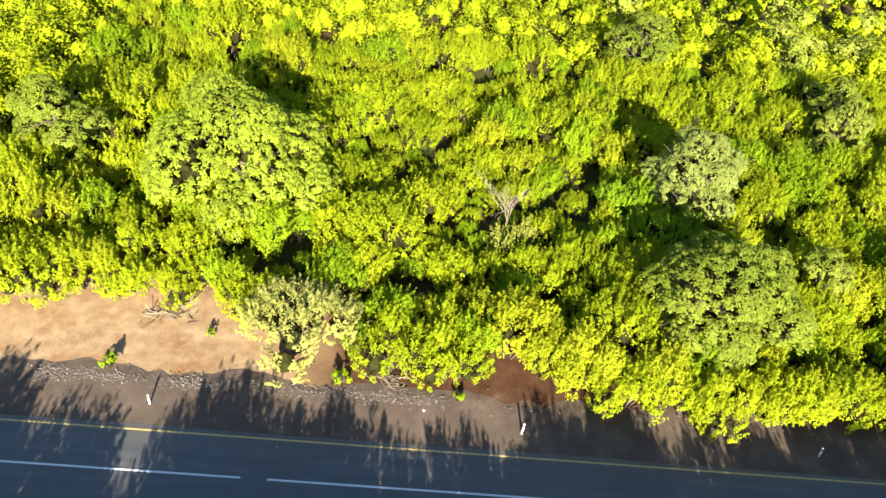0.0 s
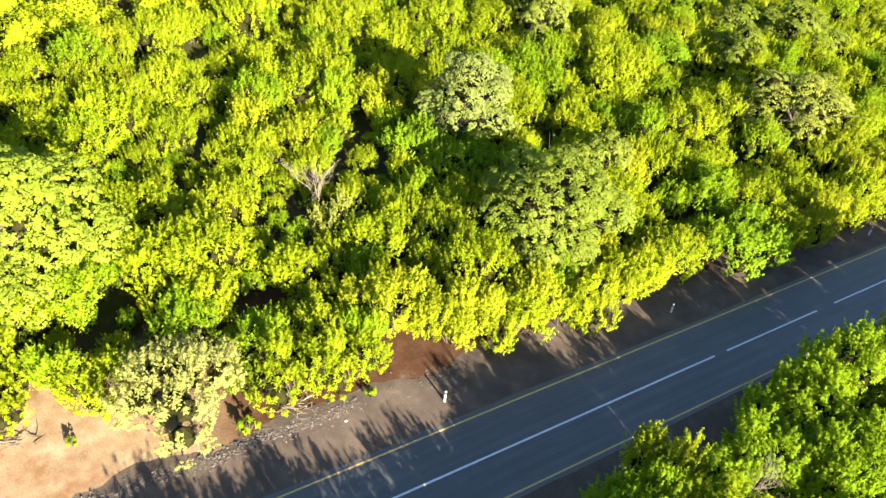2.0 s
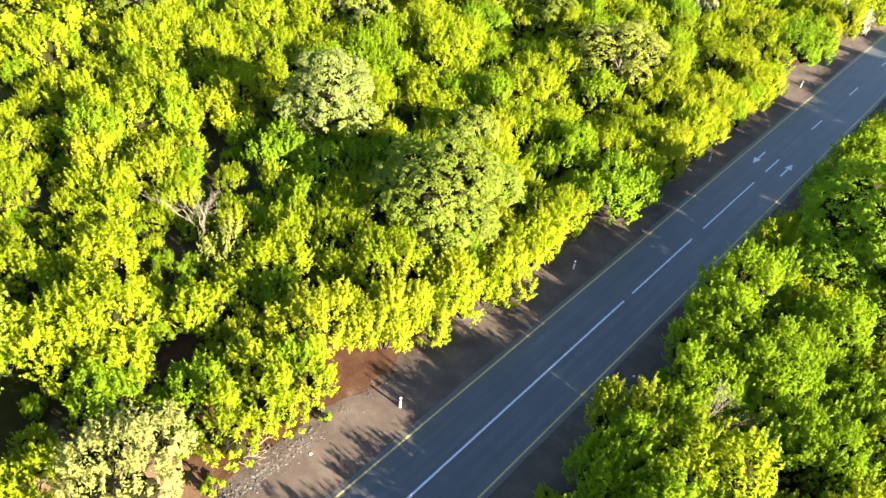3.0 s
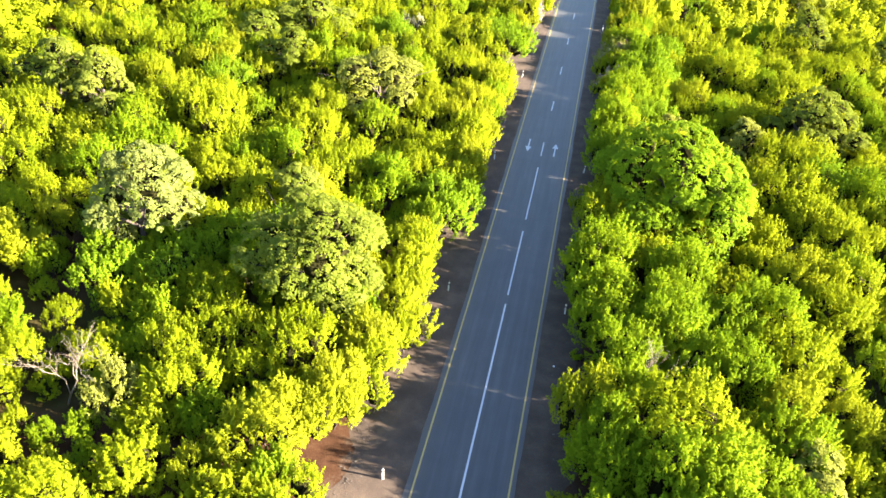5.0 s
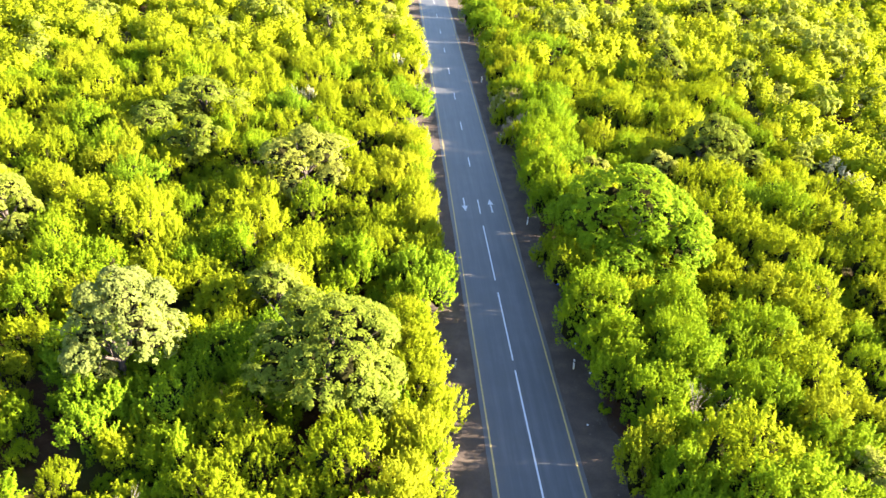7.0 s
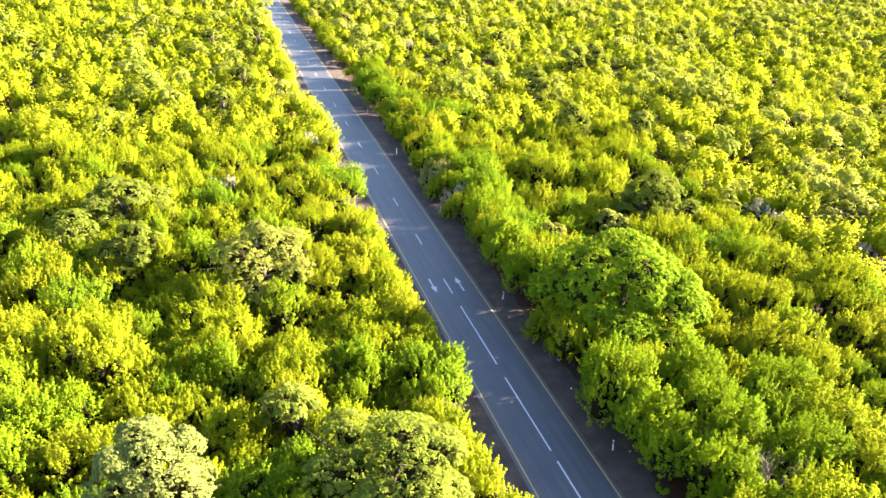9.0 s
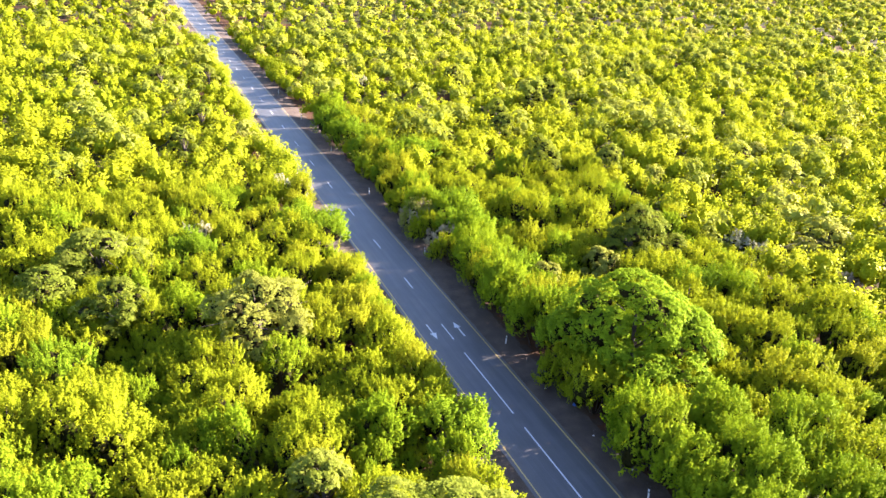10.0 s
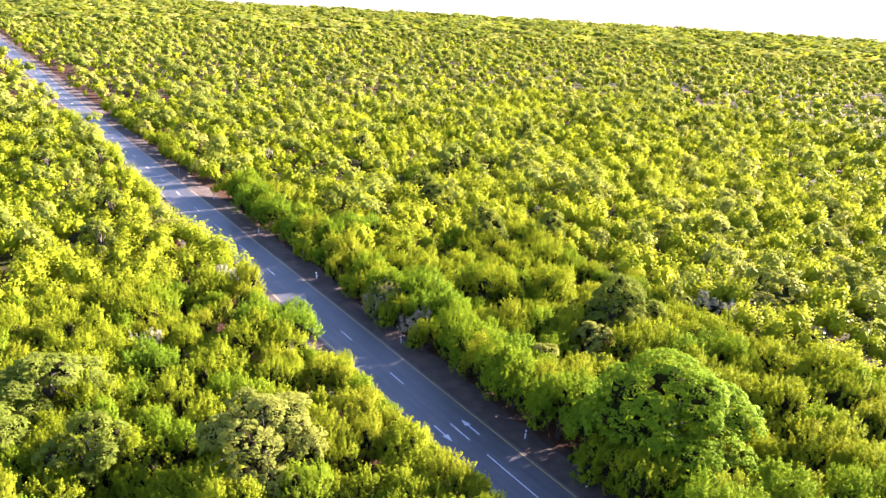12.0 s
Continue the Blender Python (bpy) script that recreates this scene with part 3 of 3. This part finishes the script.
BLUE_PLASTIC = rough_material("blue_plastic", [(0.3, (0.02, 0.06, 0.42)), (0.7, (0.05, 0.12, 0.6))], (3.0, 20.0), rough=0.4, bump=0.1)
crumpled("plastic_bag", 6.15, 63.3, 0.24, BLUE_PLASTIC, "crumpled blue plastic bag on the gravel shoulder", "plastic bag", 1)
for i, (x, y, r) in enumerate([(4.7, 43.2, 0.09), (5.9, 53.5, 0.11), (5.3, 58.6, 0.10), (-6.4, 22.6, 0.09), (4.9, 66.6, 0.10), (6.3, 49.5, 0.10)]):
    crumpled("litter_scrap", x, y, r, POST_WHITE, "crumpled scrap of white paper litter on gravel", "litter", 10 + i)


# ---- woods: templates ----
SHRUB_LABEL = "dense bright yellow-green leafy shrub with upright shoots"
templates = {}


def template(key, *args):
    ob = build_tree(*args)
    ob["group"] = key + " stand"
    templates.setdefault(key, []).append((ob, args[3], args[4]))


for i, (name, h, r, label) in enumerate([("leafy_shrub", 4.6, 2.6, SHRUB_LABEL), ("leafy_shrub", 5.4, 3.0, SHRUB_LABEL), ("low_shrub", 3.8, 2.4, "low rounded yellow-green shrub filling the thicket"),
                                         ("spreading_shrub", 4.3, 2.9, "broad spreading yellow-green shrub with leafy shoots"), ("large_shrub", 6.0, 3.2, "large many-stemmed lime-green shrub above its neighbours")]):
    template("shrub", name, 100 + i, "shrub", h, r, 8700, 0.205, SHRUB_LEAF, label, "shrub")
for i, (h, r) in enumerate([(5.4, 2.2), (4.8, 2.0), (6.0, 2.6)]):
    template("upright", "upright_shrub", 120 + i, "shrub", h, r, 7800, 0.2, UPRIGHT_LEAF, "tall narrow green shrub with plume-like leafy shoots", "shrub")
for i, (h, r) in enumerate([(6.6, 2.9), (7.4, 3.2), (6.2, 2.6)]):
    template("tall", "tall_shrub", 110 + i, "shrub", h, r, 13000, 0.21, UPRIGHT_LEAF, "tall lime-green leafy shrub standing close to the road", "shrub")
for i, (h, r) in enumerate([(4.6, 2.6), (5.2, 2.5)]):
    template("yellow", "yellow_shrub", 130 + i, "shrub", h, r, 8700, 0.195, YELLOW_LEAF, "yellowish leafy shrub beside the road", "shrub")
for i, (h, r) in enumerate([(11.6, 5.2), (8.2, 3.8), (7.4, 2.9), (11.2, 6.2)]):
    template("tree", "woodland_tree", 160 + i, "tree", h, r, int(820 * r * r), 0.225, TREE_LEAF, "grey-green broadleaf tree with a rounded clumpy crown", "tree")
template("umbrella", "umbrella_tree", 167, "tree", 12.4, 8.2, 52000, 0.23, UMBRELLA_LEAF, "wide yellow-green tree with flat layered sprays of leaves", "tree")
template("silver", "silver_tree", 169, "tree", 11.8, 5.0, 22000, 0.215, SILVER_LEAF, "tall pale silvery-green broadleaf tree above the thicket", "tree")
template("green", "dark_green_tree", 191, "tree", 10.5, 7.6, 48000, 0.225, GREEN_LEAF, "deep green broadleaf tree with a wide crown", "tree")
for i, (h, r) in enumerate([(4.6, 3.2), (5.6, 3.8)]):
    template("bush", "green_shrub", 205 + i, "shrub", h, r, 13500, 0.2, GREEN_LEAF, "rounded deep green leafy shrub reaching down to the ground", "shrub")
for i, (h, r) in enumerate([(3.8, 2.6), (5.2, 3.2), (8.2, 5.4)]):
    template("olive", "olive_shrub", 220 + i, "tree" if i else "shrub", h, r, int(700 * r * r), 0.21, OLIVE_LEAF, "dusty olive-coloured shrub with fine foliage", "shrub")
template("sage", "sage_shrub", 235, "shrub", 4.6, 3.6, 13000, 0.17, SAGE_LEAF, "large sun-bleached sage-coloured shrub at the edge of the sand", "shrub")
template("pale", "pale_shrub", 240, "shrub", 3.4, 1.7, 1700, 0.21, PALE_LEAF, "pale whitish flowering shrub among green thicket", "shrub")
template("pink", "plumed_shrub", 245, "shrub", 2.8, 1.6, 1400, 0.21, PINK_LEAF, "low shrub covered in pinkish-beige seed plumes", "shrub")

template("weed", "weed_tuft", 250, "shrub", 1.0, 0.55, 260, 0.2, UPRIGHT_LEAF, "low green weed growing at the roadside", "weed")

taken = []          # (x, y, radius) of all that stands
used = set()
rnd = random.Random(5)


def plant(key, x, y, height=None, which=None, wide=1.0):
    """A tree of that kind, turned and scaled a little, at a place."""
    stock = templates[key]
    ob, h, r = stock[which if which is not None else rnd.randrange(len(stock))]
    s = (height / h) if height else (rnd.uniform(0.42, 0.6) if rnd.random() < 0.2 else rnd.uniform(0.72, 1.15))
    w = s * rnd.uniform(0.92, 1.1) * wide
    m = pose(x, y, -0.08, rnd.uniform(-4, 4), rnd.uniform(-4, 4), rnd.uniform(0, 360)) @ Matrix.Diagonal((w, w, s, 1))
    if ob.name not in used:
        used.add(ob.name)
        ob.matrix_basis = m
    else:
        copy_thing(ob, m @ Matrix.Diagonal([1 / v for v in ob.scale] + [1]))
    taken.append((x, y, r * w * (0.28 if key in ("tree", "green", "umbrella", "silver") else 0.8)))


# trees that stand out, one by one: kind, x, y, height, template
for row in [("umbrella", -27.2, 7.0, 12.4, 0), ("silver", -30.2, 45.0, 12.0, 0), ("tree", -15.0, 44.2, 11.2, 3), ("tree", -19.6, 54.6, 7.6, 2), ("sage", -11.4, 13.2, 5.0, 0, 1.25), ("olive", -24.0, 29.6, 4.4, 0, 0.7), ("shrub", -9.9, 20.6, 5.2, 1), ("shrub", -9.6, 24.4, 4.8, 1), ("yellow", -9.7, 32.4, 4.6, 0), ("shrub", -8.3, 36.8, 4.4, 3),
            ("yellow", -12.3, 28.6, 5.6, 0), ("yellow", -10.0, 34.0, 5.4, 1), ("yellow", -8.9, 39.0, 5.0, 0), ("tree", -31.8, -10, 9.5, 1), ("tree", -64, 48, 10, 1), ("tree", -53, 68.5, 9, 1),
            ("olive", -19.6, 80.4, 8.4, 2, 1.2), ("tree", -32.6, 85.6, 8.0, 1, 1.1), ("tree", -34.2, 98.0, 8.6, 1, 1.35), ("bush", -24.4, 102.8, 5.0, 0), ("bush", -27.2, 43.6, 5.4, 1), ("bush", -31.2, 41.2, 5.0, 0), ("bush", -23.8, 47.4, 5.0, 1), ("bush", -19.8, 48.6, 5.2, 0), ("bush", -33.5, 47.8, 5.2, 1), ("tree", -40.0, 91.5, 7.4, 2, 1.2), ("bush", -37.8, 78.0, 5.4, 1), ("tree", -46.8, 67, 9, 0)]:
    plant(*row)
for row in [("bush", -7.6, 60.0, 5.0, 0), ("tall", -13.4, 61.4, 6.0, 2), ("pale", -7.6, 124.8, 4.8, 0, 1.2), ("bush", -8.2, 105.0, 6.2, 1, 1.1), ("yellow", -9.4, 83, 5.2, 0), ("pale", -22.9, 109.1, 3.8, 0),
            ("yellow", -8.9, 91.0, 4.8, 1), ("shrub", -8.8, 76.0, 5.0, 3), ("tree", -16.3, 159.6, 9, 2), ("tree", -21, 200, 8, 2), ("tree", -10.5, 202, 8, 2), ("tree", -20.9, 144, 8, 2)]:
    plant(*row)
for row in [("green", 13.4, 65.2, 10.8, 0, 1.2), ("tall", 12.8, 46.8, 7.4, 1), ("tall", 8.7, 33.8, 6.6, 0, 0.9), ("tall", 17.8, 43.0, 7.0, 1), ("tree", 32.8, 89.5, 8.8, 0, 1.1), ("yellow", 8.1, 87.2, 5.6, 0),
            ("yellow", 9.4, 78.0, 5.8, 1), ("tree", 35.6, 125.0, 9.0, 0), ("olive", 21.7, 34.6, 5.2, 1), ("bush", 30.8, 78, 6.0, 1, 1.05), ("tree", 46.5, 122.9, 8, 2), ("tree", 40.0, 154.0, 8.6, 0), ("tree", 56.5, 169.0, 8.4, 0), ("tree", 66.0, 178.5, 8.6, 0), ("tree", 102.0, 199.0, 8.8, 0), ("tree", 47.5, 194.0, 8.6, 0), ("bush", 12.2, 109.3, 6.2, 1),
            ("tree", 38, 147.6, 8, 2), ("tree", 62.8, 172.7, 8.4, 1), ("olive", 7.9, 109.0, 4.8, 0)]:
    plant(*row)
for row in [("bush", 8.6, 159.5, 6.2, 0), ("pink", 6.9, 109.4, 4.4, 0), ("pale", 24.5, 200, 4.8, 0), ("pale", 48.1, 87.8, 4.4, 0, 1.4), ("pink", 52.0, 74.5, 3.4, 0), ("yellow", 24.6, 57.5, 5.8, 0),
            ("tall", 34.7, 75, 6.4, 1), ("bush", 17.3, 137, 6.4, 1), ("olive", 22.4, 85.2, 5.4, 1), ("olive", 14.2, 84.0, 5.0, 1), ("tree", 28.9, 88.5, 9.5, 0), ("pink", 7.6, 101, 4.0, 0), ("olive", 13.9, 224.8, 7, 1)]:
    plant(*row)
for x, y, h in ((-8.3, 1.2, 1.1), (-8.4, 16.9, 1.2), (-7.7, 25.0, 0.8), (-7.6, 47.2, 0.9), (6.3, 44.6, 1.0), (6.5, 70.0, 1.1), (-7.4, 69.0, 1.0), (-11.9, 7.2, 0.7)):
    plant("weed", x, y, h)
for x, y, h in ((-27.0, 44.4, 2.2), (-28.4, 46.3, 1.7), (-27.6, 52.6, 2.0), (-26.2, 54.4, 1.6), (-23.2, 47.4, 2.1), (-24.3, 45.6, 1.6), (-17.0, 20.6, 1.6), (-24.6, 27.2, 2.4), (-26.4, 26.0, 2.2), (-25.2, 30.6, 2.6), (-22.9, 25.2, 2.2), (-20.4, 12.6, 1.8), (-35.1, 38.9, 2.0), (-18.8, 70.6, 1.9)):
    plant("upright", x, y, h, wide=1.2)
dead = build_dead_tree("dead_tree", 3, 8.4, "bare grey dead branches rising among green shrubs")
dead.matrix_basis = pose(-27.2, 29.4, -0.05, 0, 0, 30) @ Matrix.Diagonal((1.3, 1.3, 1.0, 1))
copy_thing(dead, pose(10.6, 38.8, -0.05, 6, -4, 140) @ Matrix.Diagonal((0.6, 0.6, 0.95, 1)))
copy_thing(dead, pose(22.6, 49.6, -0.05, 18, 10, 250) @ Matrix.Diagonal((0.8, 0.8, 0.62, 1)))
taken += [(-27.2, 29.4, 1.6), (10.6, 38.8, 1.0), (22.6, 49.6, 1.8)]


# the close row on the sunny side of the road, which shades it
y = 27.4
while y < 96:
    x = (8.9 if y < 45 else 8.2) + 0.6 * math.sin(y * 0.21) + rnd.uniform(-0.5, 0.7)
    if not 57 < y < 71.5 and all((ox - x) ** 2 + (oy - y) ** 2 > (orr * 0.75) ** 2 for ox, oy, orr in taken):
        plant("tall", x, y, rnd.uniform(5.0, 5.8) if y < 42 else rnd.uniform(5.8, 7.6), wide=1.05)
    y += rnd.uniform(2.7, 4.2)
for y in (28.6, 32.0, 35.5, 41.0, 44.5, 50.5, 53.5):
    plant(rnd.choice(("tall", "tall", "shrub")), rnd.uniform(11.6, 15.0), y + rnd.uniform(-1, 1), rnd.uniform(6.8, 8.2) if y < 38 else rnd.uniform(5.4, 7.2))
for y in (29.8, 34.0, 38.0, 47.5, 52.0):
    plant("tall", rnd.uniform(17.0, 22.0), y + rnd.uniform(-1.5, 1.5), rnd.uniform(6.0, 8.0))
for i in range(24):
    y = 72.0 + 4.4 * i + rnd.uniform(-1.6, 1.6)
    plant(rnd.choice(("tall", "shrub", "bush", "yellow")), rnd.uniform(8.4, 13.2), y, rnd.uniform(4.6, 6.8), which=0)
for y in (-26, -22, -17, -12.5, -9.0, -5.2, -2.0, 1.0, 8.6, 11.0, 13.6, 16.0, 18.2):
    plant("shrub", 9.3 + rnd.uniform(-0.6, 0.8), y, rnd.uniform(5.5, 6.8))


def west_edge(y):
    return np.interp(y, (12, 25, 28, 31, 34, 38, 46, 54, 61, 78, 96, 110, 135, 158, 180, 210, 300), (-7.6, -8.0, -10.6, -9.0, -7.0, -5.8, -5.4, -7.2, -5.2, -5.1, -5.0, -4.4, -4.4, -5.6, -5.4, -4.5, -5.0))


def east_edge(y):
    return np.interp(y, (20, 36, 45, 50, 60, 70, 84, 97, 120, 165, 190, 300), (5.0, 4.2, 5.3, 5.6, 4.7, 4.2, 4.1, 4.8, 4.4, 5.6, 5.2, 5.0))


def clear(x, y, near):
    """Whether a tree may stand here: off the road, its shoulders and the open sandy verge."""
    if west_edge(y) - 2.2 < x < east_edge(y) + 2.1:
        return False
    if x < 0 and y < 14 and x > -14.6:
        return False
    if 0 < x < 26 and near and (abs(y - 0.02 * x - 22.9) < 1.5 or abs(y - 0.02 * x - 4.8) < 0.8):
        return False
    if 0 < x < 45 and 177.8 < y - 0.02 * x < 186.4:
        return False
    return True


# the open hollows between the crowns, and bare soil east of the road
taken += [(x, y, 1.9) for x, y in ((-17.3, 20.0), (-20.0, 13.2), (-27.6, 45.0), (-27.1, 53.5), (-23.6, 46.5), (-19.1, 71.3), (-35.5, 38.1), (26.6, 84.9), (19.4, 63.8), (32.6, 68.8), (-34.0, -7.4), (-49.7, 10.0))]
taken += [(59.6, 110.7, 2.0), (49.8, 65.6, 2.2), (62.8, 86.8, 2.0), (44.0, 56.0, 1.8)]
# the close row on the shaded side
y = 24.0
while y < 96:
    x = west_edge(y) - 2.2 + rnd.uniform(-0.3, 0.3)
    if all((ox - x) ** 2 + (oy - y) ** 2 > (orr * 0.8) ** 2 for ox, oy, orr in taken):
        plant(rnd.choice(("shrub", "upright", "yellow")), x, y, rnd.uniform(3.6, 5.2))
    y += rnd.uniform(2.0, 2.8)


cells = {}
for item in taken:
    cells.setdefault((int(item[0] // 6), int(item[1] // 6)), []).append(item)


def fits(x, y, r, pack):
    cx, cy = int(x // 6), int(y // 6)
    for i in range(cx - 1, cx + 2):
        for j in range(cy - 1, cy + 2):
            for ox, oy, orr in cells.get((i, j), ()):
                if (ox - x) ** 2 + (oy - y) ** 2 < ((orr + r) * pack) ** 2:
                    return False
    cells.setdefault((cx, cy), []).append((x, y, r))
    return True


def near_zone(x, y):
    return -62 < x < 42 and -12 < y < 126 and x <= 22 + 0.9 * max(0, y)


# near thicket, tree by tree
KINDS = ["shrub"] * 22 + ["upright"] * 7 + ["yellow"] * 3
for _ in range(26000):
    x, y = rnd.uniform(-62, 42), rnd.uniform(-12, 126)
    if not near_zone(x, y) or not clear(x, y, True):
        continue
    key = KINDS[rnd.randrange(len(KINDS))]
    if fits(x, y, 1.75, 0.80):
        plant(key, x, y, rnd.uniform(3.2, 4.6) if 0 < x < 16 and y < 7 else None)
# low growth that fills what is left between the crowns
for _ in range(8000):
    x, y = rnd.uniform(-52, 36), rnd.uniform(-12, 110)
    if x > 18 + 0.5 * max(0, y) or not near_zone(x, y) or not clear(x, y, True) or (x < 0 and y < 17 and x > -17):
        continue
    if fits(x, y, 1.0, 0.82):
        plant(rnd.choice(("upright", "shrub")), x, y, rnd.uniform(1.5, 2.6), wide=1.35)


# ---- woods farther off: joined crowns, too many to count ----
def woods(name, label, count_try, place, spacing, blades, size, shares, seed, most):
    """Joined crowns of triangles over a stretch of the plan; one object for each leaf colour."""
    rng = np.random.default_rng(seed)
    stock = {}
    for key, kind, h, r in (("shrub", "shrub", 4.8, 2.7), ("tree", "tree", 8.0, 3.6), ("olive", "tree", 5.5, 3.0)):
        stock[key] = [crown_leaves(seed * 50 + i + len(key), kind, h, r, blades if key == "shrub" else int(blades * 1.5), size, False, most, (0.7 if key == "shrub" else 0.5) if most > 3 else 0.75, soft=0.85) for i in range(6)]
    heaps, cores, tones, depths, bends, inner = ({key: [] for key in stock} for _ in range(6))
    local = random.Random(seed)
    for _ in range(count_try):
        x, y = place(local)
        if not clear(x, y, False) or not fits(x, y, spacing * 0.88, 0.80):
            continue
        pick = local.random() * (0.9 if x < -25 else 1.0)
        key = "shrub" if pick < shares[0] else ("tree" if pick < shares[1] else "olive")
        a, s = local.uniform(0, 2 * math.pi), (local.uniform(0.55, 1.25) if key == "shrub" else local.uniform(0.8, 1.45)) * spacing / 2.28
        turn = np.array([[math.cos(a), -math.sin(a), 0], [math.sin(a), math.cos(a), 0], [0, 0, 1]])
        tall = min(s, 1.25) / s
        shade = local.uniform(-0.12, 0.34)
        blade, ball, _, tint, bend, bulge = stock[key][local.randrange(6)]
        for verts, heap in ((blade, heaps[key]), (ball, cores[key])):
            heap.append((verts @ turn.T) * np.array([s, s, s * tall]) + np.array([x, y, -0.1]))
        # cores get 0.12 less tone: the crown's inner shade painted in
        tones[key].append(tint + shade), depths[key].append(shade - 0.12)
        bends[key].append(bend @ turn.T), inner[key].append(bulge @ turn.T)
    for key, mat, what in (("shrub", SHRUB_LEAF, "bright yellow-green shrubs"), ("tree", TREE_LEAF, "grey-green trees"), ("olive", OLIVE_LEAF, "olive-coloured trees")):
        if heaps[key]:
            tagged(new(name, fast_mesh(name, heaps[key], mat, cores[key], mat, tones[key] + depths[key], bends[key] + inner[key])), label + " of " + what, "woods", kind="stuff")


def in_mid(local):
    while True:
        x, y = local.uniform(-82, 130), local.uniform(-28, 165)
        if not near_zone(x, y) and (x < 20 or y > 0.62 * x + 12):
            return x, y


def in_back(local):
    while True:
        x, y = local.uniform(-110, 230), local.uniform(0, 285)
        if not (-82 < x < 130 and y < 165) and y > 0.45 * x - 5 and (x > -82 or y > 110):
            return x, y


def in_far(local):
    while True:
        d, a = math.sqrt(local.uniform(230 ** 2, 680 ** 2)), radians(local.uniform(-16, 66))
        x, y = d * math.sin(a) - 20, d * math.cos(a) + 20
        if not (-110 < x < 230 and y < 285):
            return x, y


def in_hedge(local):
    y = local.uniform(88, 285)
    return (west_edge(y) - local.uniform(2.05, 2.8), y) if local.random() < 0.5 else (east_edge(y) + local.uniform(2.15, 2.9), y)


def in_behind(local):
    while True:
        x, y = local.uniform(-130, 150), local.uniform(-90, 110)
        if not near_zone(x, y) and not (x > -82 and y > -28 and (x < 20 or y > 0.62 * x + 12)):
            return x, y


woods("roadside_hedge", "close roadside thicket", 1500, in_hedge, 2.2, 640, 0.30, (0.85, 0.93), 15, 6)
woods("mid_woods", "dense thicket", 22000, in_mid, 2.45, 640, 0.30, (0.85, 0.94), 11, 6)
woods("back_woods", "dense thicket", 24000, in_back, 2.4, 260, 0.42, (0.84, 0.96), 14, 4)
woods("outer_woods", "dense thicket", 9000, in_behind, 2.8, 80, 0.75, (0.84, 0.96), 16, 3)
# fewer bright shrubs, more grey-green and olive: haze put into the leaf mix
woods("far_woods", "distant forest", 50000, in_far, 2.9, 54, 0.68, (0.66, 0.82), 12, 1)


def in_last(local):
    d, a = math.sqrt(local.uniform(680 ** 2, 1350 ** 2)), radians(local.uniform(-12, 66))
    return d * math.sin(a) - 20, d * math.cos(a) + 20


# paler mix again, standing in for thicker haze towards the horizon
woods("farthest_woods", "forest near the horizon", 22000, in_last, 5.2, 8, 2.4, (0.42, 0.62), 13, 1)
